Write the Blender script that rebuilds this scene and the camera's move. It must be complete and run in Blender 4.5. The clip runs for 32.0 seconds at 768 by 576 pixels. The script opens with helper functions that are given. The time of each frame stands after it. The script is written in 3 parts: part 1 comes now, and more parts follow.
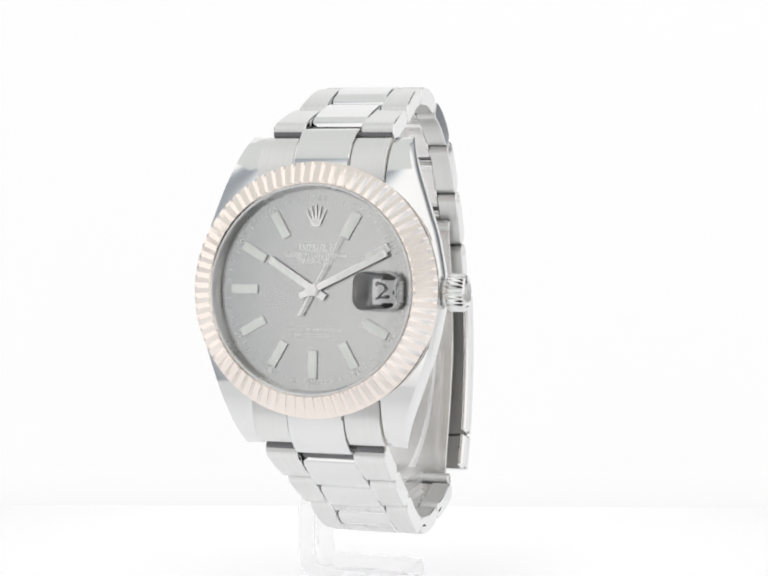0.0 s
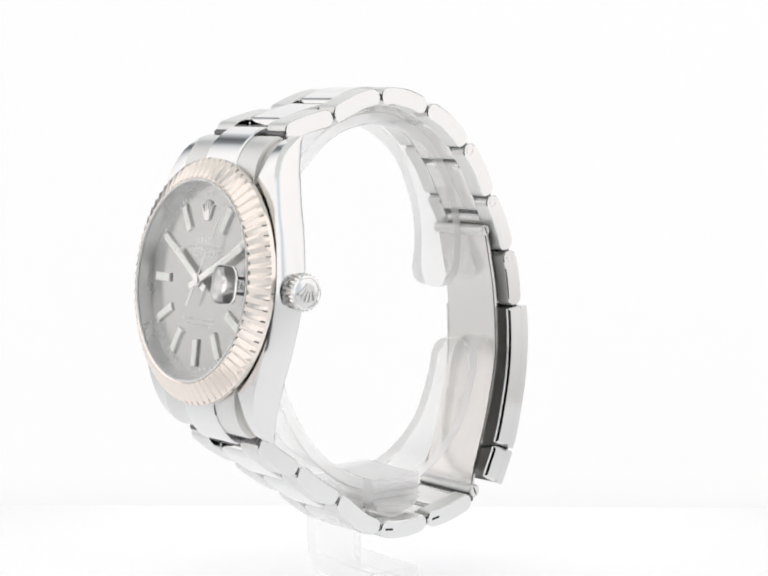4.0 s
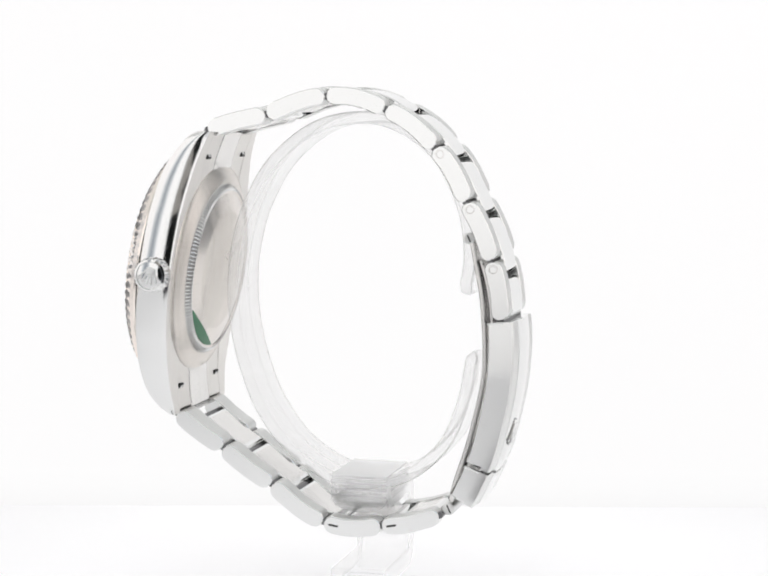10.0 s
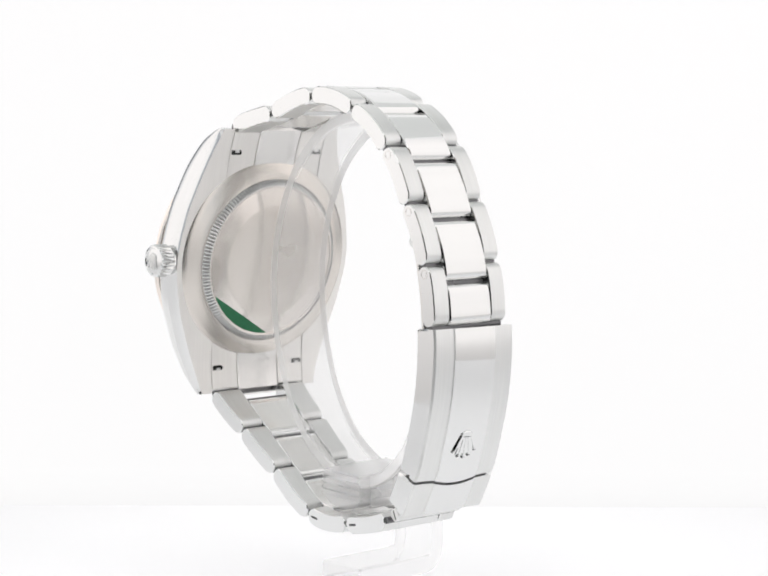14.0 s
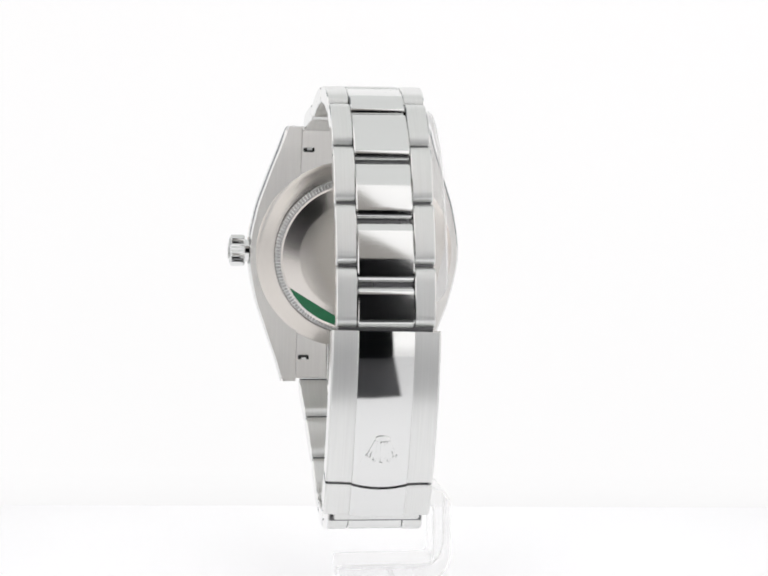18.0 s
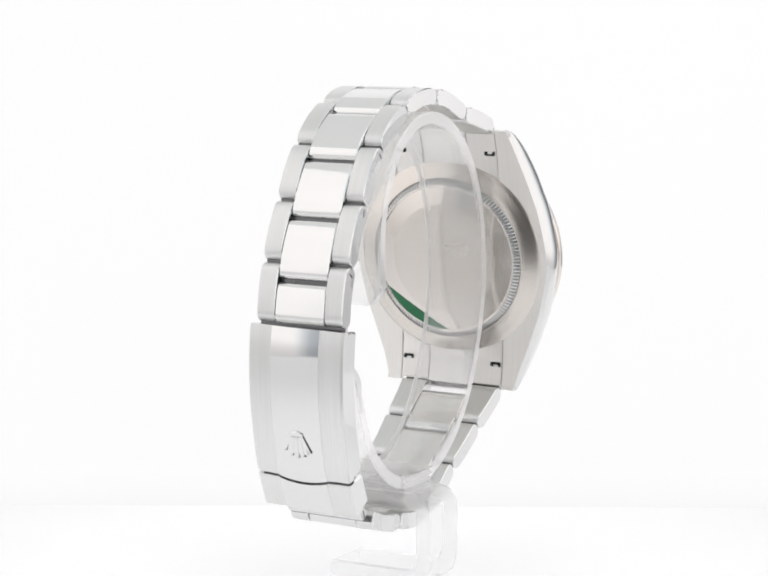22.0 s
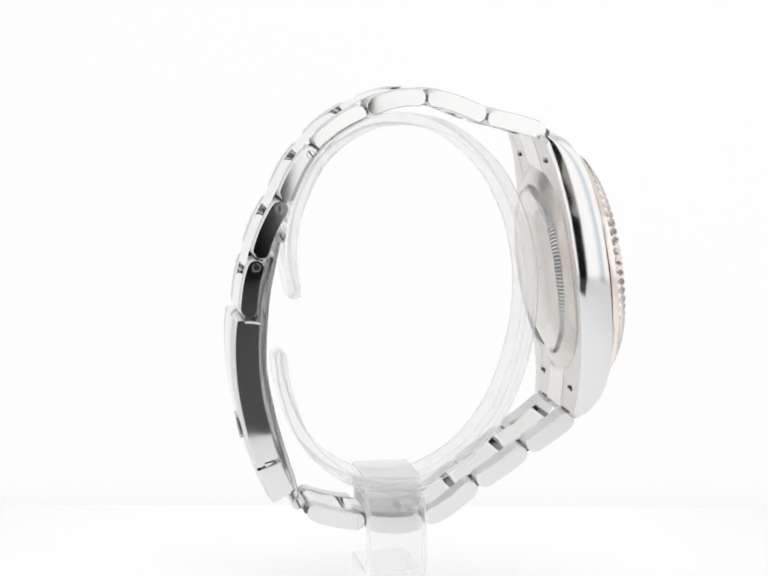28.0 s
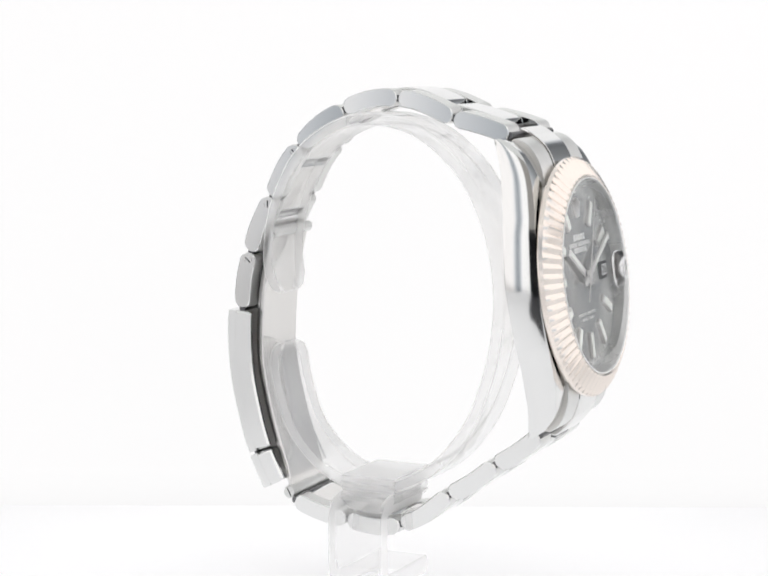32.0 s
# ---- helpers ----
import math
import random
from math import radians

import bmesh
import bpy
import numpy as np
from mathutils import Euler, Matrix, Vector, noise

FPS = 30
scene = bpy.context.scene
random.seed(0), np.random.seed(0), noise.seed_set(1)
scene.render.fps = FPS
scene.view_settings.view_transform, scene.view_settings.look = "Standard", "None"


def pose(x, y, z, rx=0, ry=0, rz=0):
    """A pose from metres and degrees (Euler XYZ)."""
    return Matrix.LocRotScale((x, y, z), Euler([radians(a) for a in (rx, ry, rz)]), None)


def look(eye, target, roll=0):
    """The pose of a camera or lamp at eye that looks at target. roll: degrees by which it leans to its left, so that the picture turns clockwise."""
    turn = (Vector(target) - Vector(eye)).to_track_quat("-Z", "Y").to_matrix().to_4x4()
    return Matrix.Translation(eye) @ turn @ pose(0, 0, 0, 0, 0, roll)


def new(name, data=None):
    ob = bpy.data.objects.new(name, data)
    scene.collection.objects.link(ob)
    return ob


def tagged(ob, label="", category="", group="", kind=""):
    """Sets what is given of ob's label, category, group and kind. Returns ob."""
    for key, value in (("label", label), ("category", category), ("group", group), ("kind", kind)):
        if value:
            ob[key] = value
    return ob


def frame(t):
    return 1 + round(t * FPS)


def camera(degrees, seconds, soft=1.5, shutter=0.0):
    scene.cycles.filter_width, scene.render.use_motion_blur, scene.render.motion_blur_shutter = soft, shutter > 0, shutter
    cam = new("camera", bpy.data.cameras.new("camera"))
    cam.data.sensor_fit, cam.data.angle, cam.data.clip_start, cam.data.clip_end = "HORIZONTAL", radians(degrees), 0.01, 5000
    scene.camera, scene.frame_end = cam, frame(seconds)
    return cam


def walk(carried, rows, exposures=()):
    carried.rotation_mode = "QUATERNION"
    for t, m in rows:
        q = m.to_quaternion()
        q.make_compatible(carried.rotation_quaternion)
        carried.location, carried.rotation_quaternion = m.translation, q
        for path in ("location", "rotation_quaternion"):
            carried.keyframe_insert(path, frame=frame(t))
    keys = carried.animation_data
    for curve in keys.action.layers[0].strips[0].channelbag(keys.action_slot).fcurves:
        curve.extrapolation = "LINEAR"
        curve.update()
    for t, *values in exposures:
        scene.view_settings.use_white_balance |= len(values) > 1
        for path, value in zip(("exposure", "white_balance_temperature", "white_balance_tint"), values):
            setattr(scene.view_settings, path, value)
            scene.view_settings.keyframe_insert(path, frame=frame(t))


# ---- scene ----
# ---- camera: fixed on a tripod in the mouth of the light tent ----
MM = 0.001
RAISE = 64.8            # the tent floor lies 64.8 mm under the turning frame's zero
eye = Vector((0.99 * MM, -345.0 * MM, (26.90 + RAISE) * MM))
aim = eye + Vector((0, math.cos(radians(6.468)), -math.sin(radians(6.468))))
cam = camera(22.165, 32.0, 2.0)
walk(cam, [(0, look(eye, aim, 0.218)), (32, look(eye, aim, 0.218))])

TURN_START, TURN_RATE = -18.05, -8.668     # degrees, degrees a second


def turn(t):
    """The turntable's pose at t seconds."""
    return pose(0, 0, RAISE * MM, 0, 0, TURN_START + TURN_RATE * t - 0.31 * math.sin(math.pi * t / 24))


# ---- world and light ----
world = bpy.data.worlds.new("studio_room")
scene.world = world
world.use_nodes = True
world.node_tree.nodes["Background"].inputs[0].default_value = (0.02, 0.02, 0.022, 1)
world.node_tree.nodes["Background"].inputs[1].default_value = 0.3
scene.view_settings.exposure = 0.0


# ---- materials ----
def material(name):
    m = bpy.data.materials.new(name)
    m.use_nodes = True
    return m, m.node_tree, m.node_tree.nodes["Principled BSDF"]


def node(tree, kind, **values):
    n = tree.nodes.new(kind)
    for key, value in values.items():
        n.inputs[key].default_value = value
    return n


def stretched(tree, sx, sy, sz, detail=3.0):
    """Noise in object space, stretched by the three scales (1/m)."""
    co = tree.nodes.new("ShaderNodeTexCoord")
    mp = tree.nodes.new("ShaderNodeMapping")
    mp.inputs["Scale"].default_value = (sx, sy, sz)
    nz = node(tree, "ShaderNodeTexNoise", Scale=1.0, Detail=detail)
    tree.links.new(co.outputs["Object"], mp.inputs["Vector"])
    tree.links.new(mp.outputs["Vector"], nz.inputs["Vector"])
    return nz


def ramp_to(tree, source, low, high, a=0.3, b=0.7):
    r = tree.nodes.new("ShaderNodeMapRange")
    r.inputs["From Min"].default_value, r.inputs["From Max"].default_value = a, b
    r.inputs["To Min"].default_value, r.inputs["To Max"].default_value = low, high
    tree.links.new(source, r.inputs["Value"])
    return r.outputs["Result"]


def metal(name, colour, rough, spread=0.02, streak=None, bump=0.0, smudge=120, brushed_round=0.0):
    """Steel or gold. streak: fine grain; brushed_round: how strongly it is brushed along the bracelet, round the x axis."""
    m, tree, b = material(name)
    b.inputs["Base Color"].default_value = (*colour, 1)
    b.inputs["Metallic"].default_value = 1.0
    if brushed_round:
        way = tree.nodes.new("ShaderNodeTangent")
        way.direction_type, way.axis = "RADIAL", "X"
        tree.links.new(way.outputs[0], b.inputs["Tangent"])
        b.inputs["Anisotropic"].default_value = brushed_round
        b.inputs["Anisotropic Rotation"].default_value = 0.25
    wide = stretched(tree, smudge, smudge, smudge, 4)
    tree.links.new(ramp_to(tree, wide.outputs["Fac"], max(rough - spread, 0.01), rough + spread), b.inputs["Roughness"])
    if streak:
        fine = stretched(tree, *streak, 2)
        bp = node(tree, "ShaderNodeBump", Strength=bump, Distance=0.00004)
        tree.links.new(fine.outputs["Fac"], bp.inputs["Height"])
        tree.links.new(bp.outputs["Normal"], b.inputs["Normal"])
        mix = tree.nodes.new("ShaderNodeMix")
        mix.data_type = "RGBA"
        mix.inputs["A"].default_value = (*[c * 0.92 for c in colour], 1)
        mix.inputs["B"].default_value = (*[min(1, c * 1.05) for c in colour], 1)
        tree.links.new(fine.outputs["Fac"], mix.inputs["Factor"])
        tree.links.new(mix.outputs["Result"], b.inputs["Base Color"])
    return m


STEEL = (0.77, 0.775, 0.77)
polished = metal("polished_steel", STEEL, 0.055, 0.02)
centre_steel = metal("fine_polished_steel", STEEL, 0.065, 0.015)
brushed = metal("brushed_steel", (0.79, 0.795, 0.785), 0.38, 0.03, (5000, 90, 90), 0.0, brushed_round=0.8)
back_steel = metal("satin_back_steel", (0.68, 0.645, 0.605), 0.27, 0.004)
blade_steel = metal("blade_steel", (0.76, 0.75, 0.735), 0.20, 0.02, (3500, 60, 60), 0.0)
gold = metal("white_gold", (0.85, 0.785, 0.73), 0.17, 0.02)
lug_steel = metal("polished_lug_steel", STEEL, 0.07, 0.02)
case_steel = metal("worn_polished_steel", STEEL, 0.125, 0.02)
case_under = metal("brushed_underside_steel", (0.83, 0.815, 0.79), 0.5, 0.02, (5000, 90, 90), 0.0)
hand_metal = metal("white_gold_baton", (0.86, 0.85, 0.84), 0.32, 0.02)


def plain(name, colour, rough, metallic=0.0, grain=0.0, scale=2500):
    m, tree, b = material(name)
    b.inputs["Base Color"].default_value = (*colour, 1)
    b.inputs["Roughness"].default_value = rough
    b.inputs["Metallic"].default_value = metallic
    nz = stretched(tree, scale, scale, scale, 3)
    tree.links.new(ramp_to(tree, nz.outputs["Fac"], rough - 0.05, rough + 0.05), b.inputs["Roughness"])
    if grain:
        mix = tree.nodes.new("ShaderNodeMix")
        mix.data_type = "RGBA"
        mix.inputs["A"].default_value = (*[c * (1 - grain) for c in colour], 1)
        mix.inputs["B"].default_value = (*[min(1, c * (1 + grain)) for c in colour], 1)
        tree.links.new(nz.outputs["Fac"], mix.inputs["Factor"])
        tree.links.new(mix.outputs["Result"], b.inputs["Base Color"])
    return m


def sunray(name, colour):
    """Dial lacquer over radially brushed brass."""
    m, tree, b = material(name)
    b.inputs["Base Color"].default_value = (*colour, 1)
    b.inputs["Metallic"].default_value = 0.85
    b.inputs["Roughness"].default_value = 0.21
    co, sep, ang = (tree.nodes.new("ShaderNode" + k) for k in ("TexCoord", "SeparateXYZ", "Math"))
    ang.operation = "ARCTAN2"
    tree.links.new(co.outputs["Object"], sep.inputs[0])
    tree.links.new(sep.outputs["Y"], ang.inputs[0])
    tree.links.new(sep.outputs["X"], ang.inputs[1])
    nz = node(tree, "ShaderNodeTexNoise", Scale=60.0, Detail=2.0)
    nz.noise_dimensions = "1D"
    tree.links.new(ang.outputs[0], nz.inputs["W"])
    mix = tree.nodes.new("ShaderNodeMix")
    mix.data_type = "RGBA"
    mix.inputs["A"].default_value = (*[c * 0.96 for c in colour], 1)
    mix.inputs["B"].default_value = (*[c * 1.04 for c in colour], 1)
    tree.links.new(nz.outputs["Fac"], mix.inputs["Factor"])
    tree.links.new(mix.outputs["Result"], b.inputs["Base Color"])
    return m


def clear(name, tint, ior, rough):
    m, tree, b = material(name)
    b.inputs["Base Color"].default_value = (*tint, 1)
    b.inputs["Transmission Weight"].default_value = 1.0
    b.inputs["IOR"].default_value = ior
    nz = stretched(tree, 200, 200, 200, 3)
    tree.links.new(ramp_to(tree, nz.outputs["Fac"], 0.0, rough), b.inputs["Roughness"])
    return m


def cloudy(name, ior, veil, inner=0.0):
    """Clear plastic sheet: it mirrors by its angle and carries a faint milky veil, for fine scratches and to imitate
    light caught inside. inner: extra mirroring at a slant, in place of the light that its inside throws back.
    """
    m = pane(name, ior, inner)
    tree = m.node_tree
    clear_mix = tree.nodes["Material Output"].inputs["Surface"].links[0].from_socket
    nz = stretched(tree, 150, 150, 400, 4)
    near = node(tree, "ShaderNodeBsdfDiffuse", Color=(0.99, 0.99, 0.99, 1))
    far = node(tree, "ShaderNodeBsdfTranslucent", Color=(0.99, 0.99, 0.99, 1))
    milk = tree.nodes.new("ShaderNodeMixShader")
    milk.inputs[0].default_value = 0.8
    tree.links.new(near.outputs[0], milk.inputs[1])
    tree.links.new(far.outputs[0], milk.inputs[2])
    mix = tree.nodes.new("ShaderNodeMixShader")
    tree.links.new(ramp_to(tree, nz.outputs["Fac"], veil * 0.93, veil * 1.07), mix.inputs[0])
    tree.links.new(clear_mix, mix.inputs[1])
    tree.links.new(milk.outputs[0], mix.inputs[2])
    tree.links.new(mix.outputs[0], tree.nodes["Material Output"].inputs["Surface"])
    return m


def pane(name, ior, inner=0.0):
    """Clear flat glass: it lets light straight through and mirrors by its angle."""
    m, tree, b = material(name)
    face = node(tree, "ShaderNodeLayerWeight", Blend=0.5)
    bend = tree.nodes.new("ShaderNodeMath")
    bend.operation = "POWER"
    bend.inputs[1].default_value = 5.0
    tree.links.new(face.outputs["Facing"], bend.inputs[0])
    flat = ((ior - 1) / (ior + 1)) ** 2
    fres = tree.nodes.new("ShaderNodeMapRange")
    fres.inputs["To Min"].default_value = flat
    tree.links.new(bend.outputs[0], fres.inputs["Value"])
    # stronger mirroring at a slant imitates total reflection inside the plastic
    if inner:
        tree.links.new(face.outputs["Facing"], fres.inputs["Value"])
        fres.inputs["From Min"].default_value, fres.inputs["From Max"].default_value = 0.04, 0.28
        fres.inputs["To Max"].default_value = inner
    thru = node(tree, "ShaderNodeBsdfTransparent", Color=(0.99, 0.99, 0.99, 1))
    gloss = node(tree, "ShaderNodeBsdfGlossy", Color=(1, 1, 1, 1), Roughness=0.6 if inner else 0.0)
    mix = tree.nodes.new("ShaderNodeMixShader")
    tree.links.new(fres.outputs[0], mix.inputs[0])
    tree.links.new(thru.outputs[0], mix.inputs[1])
    tree.links.new(gloss.outputs[0], mix.inputs[2])
    tree.links.new(mix.outputs[0], tree.nodes["Material Output"].inputs["Surface"])
    tree.nodes.remove(b)
    return m


def glowing(name, colour, strength, shade):
    """Tent panel with its light put in as emission, weaker by up to shade at random."""
    m, tree, b = material(name)
    b.inputs["Base Color"].default_value = (*[0.2 * c for c in colour], 1)
    b.inputs["Roughness"].default_value = 0.9
    b.inputs["Specular IOR Level"].default_value = 0.0
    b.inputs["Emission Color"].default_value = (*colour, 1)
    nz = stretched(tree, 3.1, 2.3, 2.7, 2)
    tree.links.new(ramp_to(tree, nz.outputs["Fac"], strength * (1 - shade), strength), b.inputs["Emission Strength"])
    return m


dial_grey = sunray("slate_sunray_dial", (0.525, 0.53, 0.522))
lume = plain("luminous_paste", (0.90, 0.93, 0.88), 0.6, 0, 0.04)
white_print = plain("white_print", (0.93, 0.94, 0.93), 0.5, 0, 0.03)
black_print = plain("black_print", (0.03, 0.03, 0.035), 0.5, 0, 0.05)
date_white = plain("date_disc_white", (0.85, 0.85, 0.85), 0.5, 0, 0.02)
dark_hole = plain("dark_recess", (0.02, 0.02, 0.02), 0.5, 0.6, 0.1)
green_film = plain("green_film", (0.012, 0.15, 0.06), 0.35, 0.2, 0.25, 900)
sapphire = clear("sapphire_glass", (1, 1, 1), 1.9, 0.0)
sapphire_pane = pane("sapphire_pane", 1.4)
# dark metal that paints the shade inside hinge gaps and the clasp joint
gap_shade = metal("gap_shade_metal", (0.16, 0.16, 0.165), 0.3, 0.05)
# whitish veil and slant mirroring imitate light piped through the plastic
acrylic = cloudy("clear_acrylic_face", 1.45, 0.13)
acrylic_side = cloudy("bright_acrylic_side", 1.40, 0.10, 0.55)
acrylic_block = cloudy("ribbed_acrylic", 1.45, 0.06, 0.22)
W, FRONT, BACK, TOP, MOUTH = 0.42, -0.40, 0.55, 0.60, 0.125
ASIDE = -0.018          # the camera opening sits a little to the west


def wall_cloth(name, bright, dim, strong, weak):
    """Tent cloth with its light painted as an emission gradient: brightest in the middle of each wall, dim and bluish
    at the corners, weaker near the floor.
    """
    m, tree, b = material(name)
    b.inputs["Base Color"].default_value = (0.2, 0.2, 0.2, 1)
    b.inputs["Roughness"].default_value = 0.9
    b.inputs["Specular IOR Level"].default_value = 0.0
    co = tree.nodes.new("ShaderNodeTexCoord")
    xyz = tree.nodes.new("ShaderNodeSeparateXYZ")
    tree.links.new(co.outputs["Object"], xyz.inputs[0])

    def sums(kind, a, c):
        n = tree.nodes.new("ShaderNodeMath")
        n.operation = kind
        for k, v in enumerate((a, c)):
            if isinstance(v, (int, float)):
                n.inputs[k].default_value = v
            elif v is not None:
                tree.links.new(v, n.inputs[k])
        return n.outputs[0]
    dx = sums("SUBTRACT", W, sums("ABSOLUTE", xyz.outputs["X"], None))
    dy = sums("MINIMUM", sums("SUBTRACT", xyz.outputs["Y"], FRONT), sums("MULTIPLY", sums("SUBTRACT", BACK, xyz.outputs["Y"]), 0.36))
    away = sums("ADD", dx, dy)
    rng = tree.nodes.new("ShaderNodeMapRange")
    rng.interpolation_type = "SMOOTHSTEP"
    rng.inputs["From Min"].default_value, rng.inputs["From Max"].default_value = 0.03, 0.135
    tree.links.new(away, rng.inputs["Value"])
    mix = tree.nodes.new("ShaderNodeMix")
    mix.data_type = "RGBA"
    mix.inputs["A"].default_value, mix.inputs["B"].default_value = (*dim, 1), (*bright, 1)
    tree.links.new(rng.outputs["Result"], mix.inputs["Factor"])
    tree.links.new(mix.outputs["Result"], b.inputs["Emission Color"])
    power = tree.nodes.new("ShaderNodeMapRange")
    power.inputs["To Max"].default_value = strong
    # painted dimness is set separately for west, east and back corners
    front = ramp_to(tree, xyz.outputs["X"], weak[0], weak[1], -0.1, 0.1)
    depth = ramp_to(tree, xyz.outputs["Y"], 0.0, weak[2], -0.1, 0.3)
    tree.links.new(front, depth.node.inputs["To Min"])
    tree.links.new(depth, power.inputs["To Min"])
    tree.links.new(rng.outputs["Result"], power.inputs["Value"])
    # emission also drops to 0.6 towards the foot of the wall
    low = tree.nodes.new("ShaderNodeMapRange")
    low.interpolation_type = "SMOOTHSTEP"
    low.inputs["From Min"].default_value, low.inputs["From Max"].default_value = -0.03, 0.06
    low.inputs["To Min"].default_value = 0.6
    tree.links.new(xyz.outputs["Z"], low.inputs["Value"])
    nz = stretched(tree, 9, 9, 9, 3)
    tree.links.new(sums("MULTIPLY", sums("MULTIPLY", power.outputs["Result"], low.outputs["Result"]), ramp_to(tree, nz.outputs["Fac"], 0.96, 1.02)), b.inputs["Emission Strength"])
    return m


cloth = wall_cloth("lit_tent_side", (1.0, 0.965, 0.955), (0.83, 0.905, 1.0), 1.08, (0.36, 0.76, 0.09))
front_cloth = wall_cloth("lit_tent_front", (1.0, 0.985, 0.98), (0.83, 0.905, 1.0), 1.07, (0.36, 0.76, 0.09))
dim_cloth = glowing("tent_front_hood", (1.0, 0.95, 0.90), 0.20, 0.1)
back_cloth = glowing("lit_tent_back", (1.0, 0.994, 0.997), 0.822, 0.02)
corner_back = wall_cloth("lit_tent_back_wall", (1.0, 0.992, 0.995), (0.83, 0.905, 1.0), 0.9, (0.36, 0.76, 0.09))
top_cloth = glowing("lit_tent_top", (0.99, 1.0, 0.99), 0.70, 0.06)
# emission added to brighten the white floor, not a known lamp
floor_white = glowing("added_glow_floor", (0.99, 0.985, 0.995), 0.36, 0.03)
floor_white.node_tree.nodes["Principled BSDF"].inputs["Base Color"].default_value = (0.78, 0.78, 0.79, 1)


def glow_pool(mat, near, far, strong, weak):
    """Fades the floor's added glow outward from a bright pool painted at its middle."""
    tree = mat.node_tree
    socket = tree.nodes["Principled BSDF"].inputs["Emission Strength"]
    base_glow = socket.links[0].from_socket
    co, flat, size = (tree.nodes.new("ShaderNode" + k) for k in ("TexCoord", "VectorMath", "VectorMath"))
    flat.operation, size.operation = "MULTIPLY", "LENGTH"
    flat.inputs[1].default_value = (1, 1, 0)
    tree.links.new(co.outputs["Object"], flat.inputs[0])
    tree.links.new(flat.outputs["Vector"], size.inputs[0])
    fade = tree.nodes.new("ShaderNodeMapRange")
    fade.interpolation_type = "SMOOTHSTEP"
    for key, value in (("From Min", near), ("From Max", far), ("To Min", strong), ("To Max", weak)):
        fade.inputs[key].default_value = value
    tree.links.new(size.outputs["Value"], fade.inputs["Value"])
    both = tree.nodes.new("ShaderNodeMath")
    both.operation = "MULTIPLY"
    tree.links.new(base_glow, both.inputs[0])
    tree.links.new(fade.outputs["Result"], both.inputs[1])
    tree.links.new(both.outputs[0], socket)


glow_pool(floor_white, 0.04, 0.18, 1.0, 0.35)
wedge_grey = plain("dark_wedge_grey", (0.045, 0.045, 0.05), 0.6, 0, 0.3, 60)
dark_wall = plain("dark_studio_wall", (0.035, 0.036, 0.04), 0.8, 0, 0.3, 3)


# ---- mesh helpers; sizes in millimetres ----
def part(name, bm, mat, parent, label="", m=None, smooth=35):
    """Links a bmesh (or a finished mesh) as one mesh object under a thing or a part."""
    if isinstance(bm, bpy.types.Mesh):
        me = bm
    else:
        me = bpy.data.meshes.new(name)
        bmesh.ops.recalc_face_normals(bm, faces=bm.faces)
        bm.to_mesh(me)
        bm.free()
        me.transform(Matrix.Scale(MM, 4))
        for f in me.polygons:
            f.use_smooth = smooth > 0
        if smooth > 0:
            me.set_sharp_from_angle(angle=radians(smooth))
        for one in (mat if isinstance(mat, (list, tuple)) else [mat]):
            me.materials.append(one)
    ob = new(name, me)
    ob.parent = parent
    if m is not None:
        ob.matrix_basis = m
    if label:
        tagged(ob, label)
    return ob


class Path:
    """A smooth curve through (y, z) points, measured by its length. side: +1 if the wearer's outside lies to the left of the way."""

    def __init__(self, knots, side):
        pts = [Vector(p) for p in knots]
        ext = [2 * pts[0] - pts[1]] + pts + [2 * pts[-1] - pts[-2]]
        self.pos, self.side, self.knot = [], side, []
        length = 0.0
        self.len = []
        for i in range(1, len(ext) - 2):
            p0, p1, p2, p3 = ext[i - 1:i + 3]
            for k in range(24):
                u = k / 24
                q = 0.5 * (2 * p1 + (p2 - p0) * u + (2 * p0 - 5 * p1 + 4 * p2 - p3) * u * u + (3 * p1 - p0 - 3 * p2 + p3) * u ** 3)
                if self.pos:
                    length += (q - self.pos[-1]).length
                self.pos.append(q)
                self.len.append(length)
                if k == 0:
                    self.knot.append(length)
        q = ext[-2]
        length += (q - self.pos[-1]).length
        self.pos.append(q)
        self.len.append(length)
        self.knot.append(length)

    def at(self, s, off=0.0):
        i = int(np.searchsorted(self.len, s)) - 1
        i = max(0, min(i, len(self.pos) - 2))
        a, b = self.pos[i], self.pos[i + 1]
        d = (b - a).normalized()
        p = a + d * (s - self.len[i])
        return p + Vector((-d.y, d.x)) * (self.side * off)


def prism(bm, points, z0, z1, bevel=0.0, mat=0, m=Matrix()):
    """A flat outline (x, y) raised from z0 to z1, its upper edge bevelled."""
    n = len(points)
    cx, cy = sum(p[0] for p in points) / n, sum(p[1] for p in points) / n

    def ring(z, inset):
        out = []
        for x, y in points:
            dx, dy = x - cx, y - cy
            d = math.hypot(dx, dy) or 1
            k = max(0, d - inset) / d
            out.append(bm.verts.new(m @ Vector((cx + dx * k, cy + dy * k, z))))
        return out
    rings = [ring(z0, 0), ring(z1 - bevel, 0)] + ([ring(z1, bevel)] if bevel else [])
    made = [bm.faces.new(rings[0][::-1]), bm.faces.new(rings[-1])]
    for a, b in zip(rings, rings[1:]):
        for i in range(n):
            made.append(bm.faces.new((a[i], a[(i + 1) % n], b[(i + 1) % n], b[i])))
    for f in made:
        f.material_index = mat
    return bm


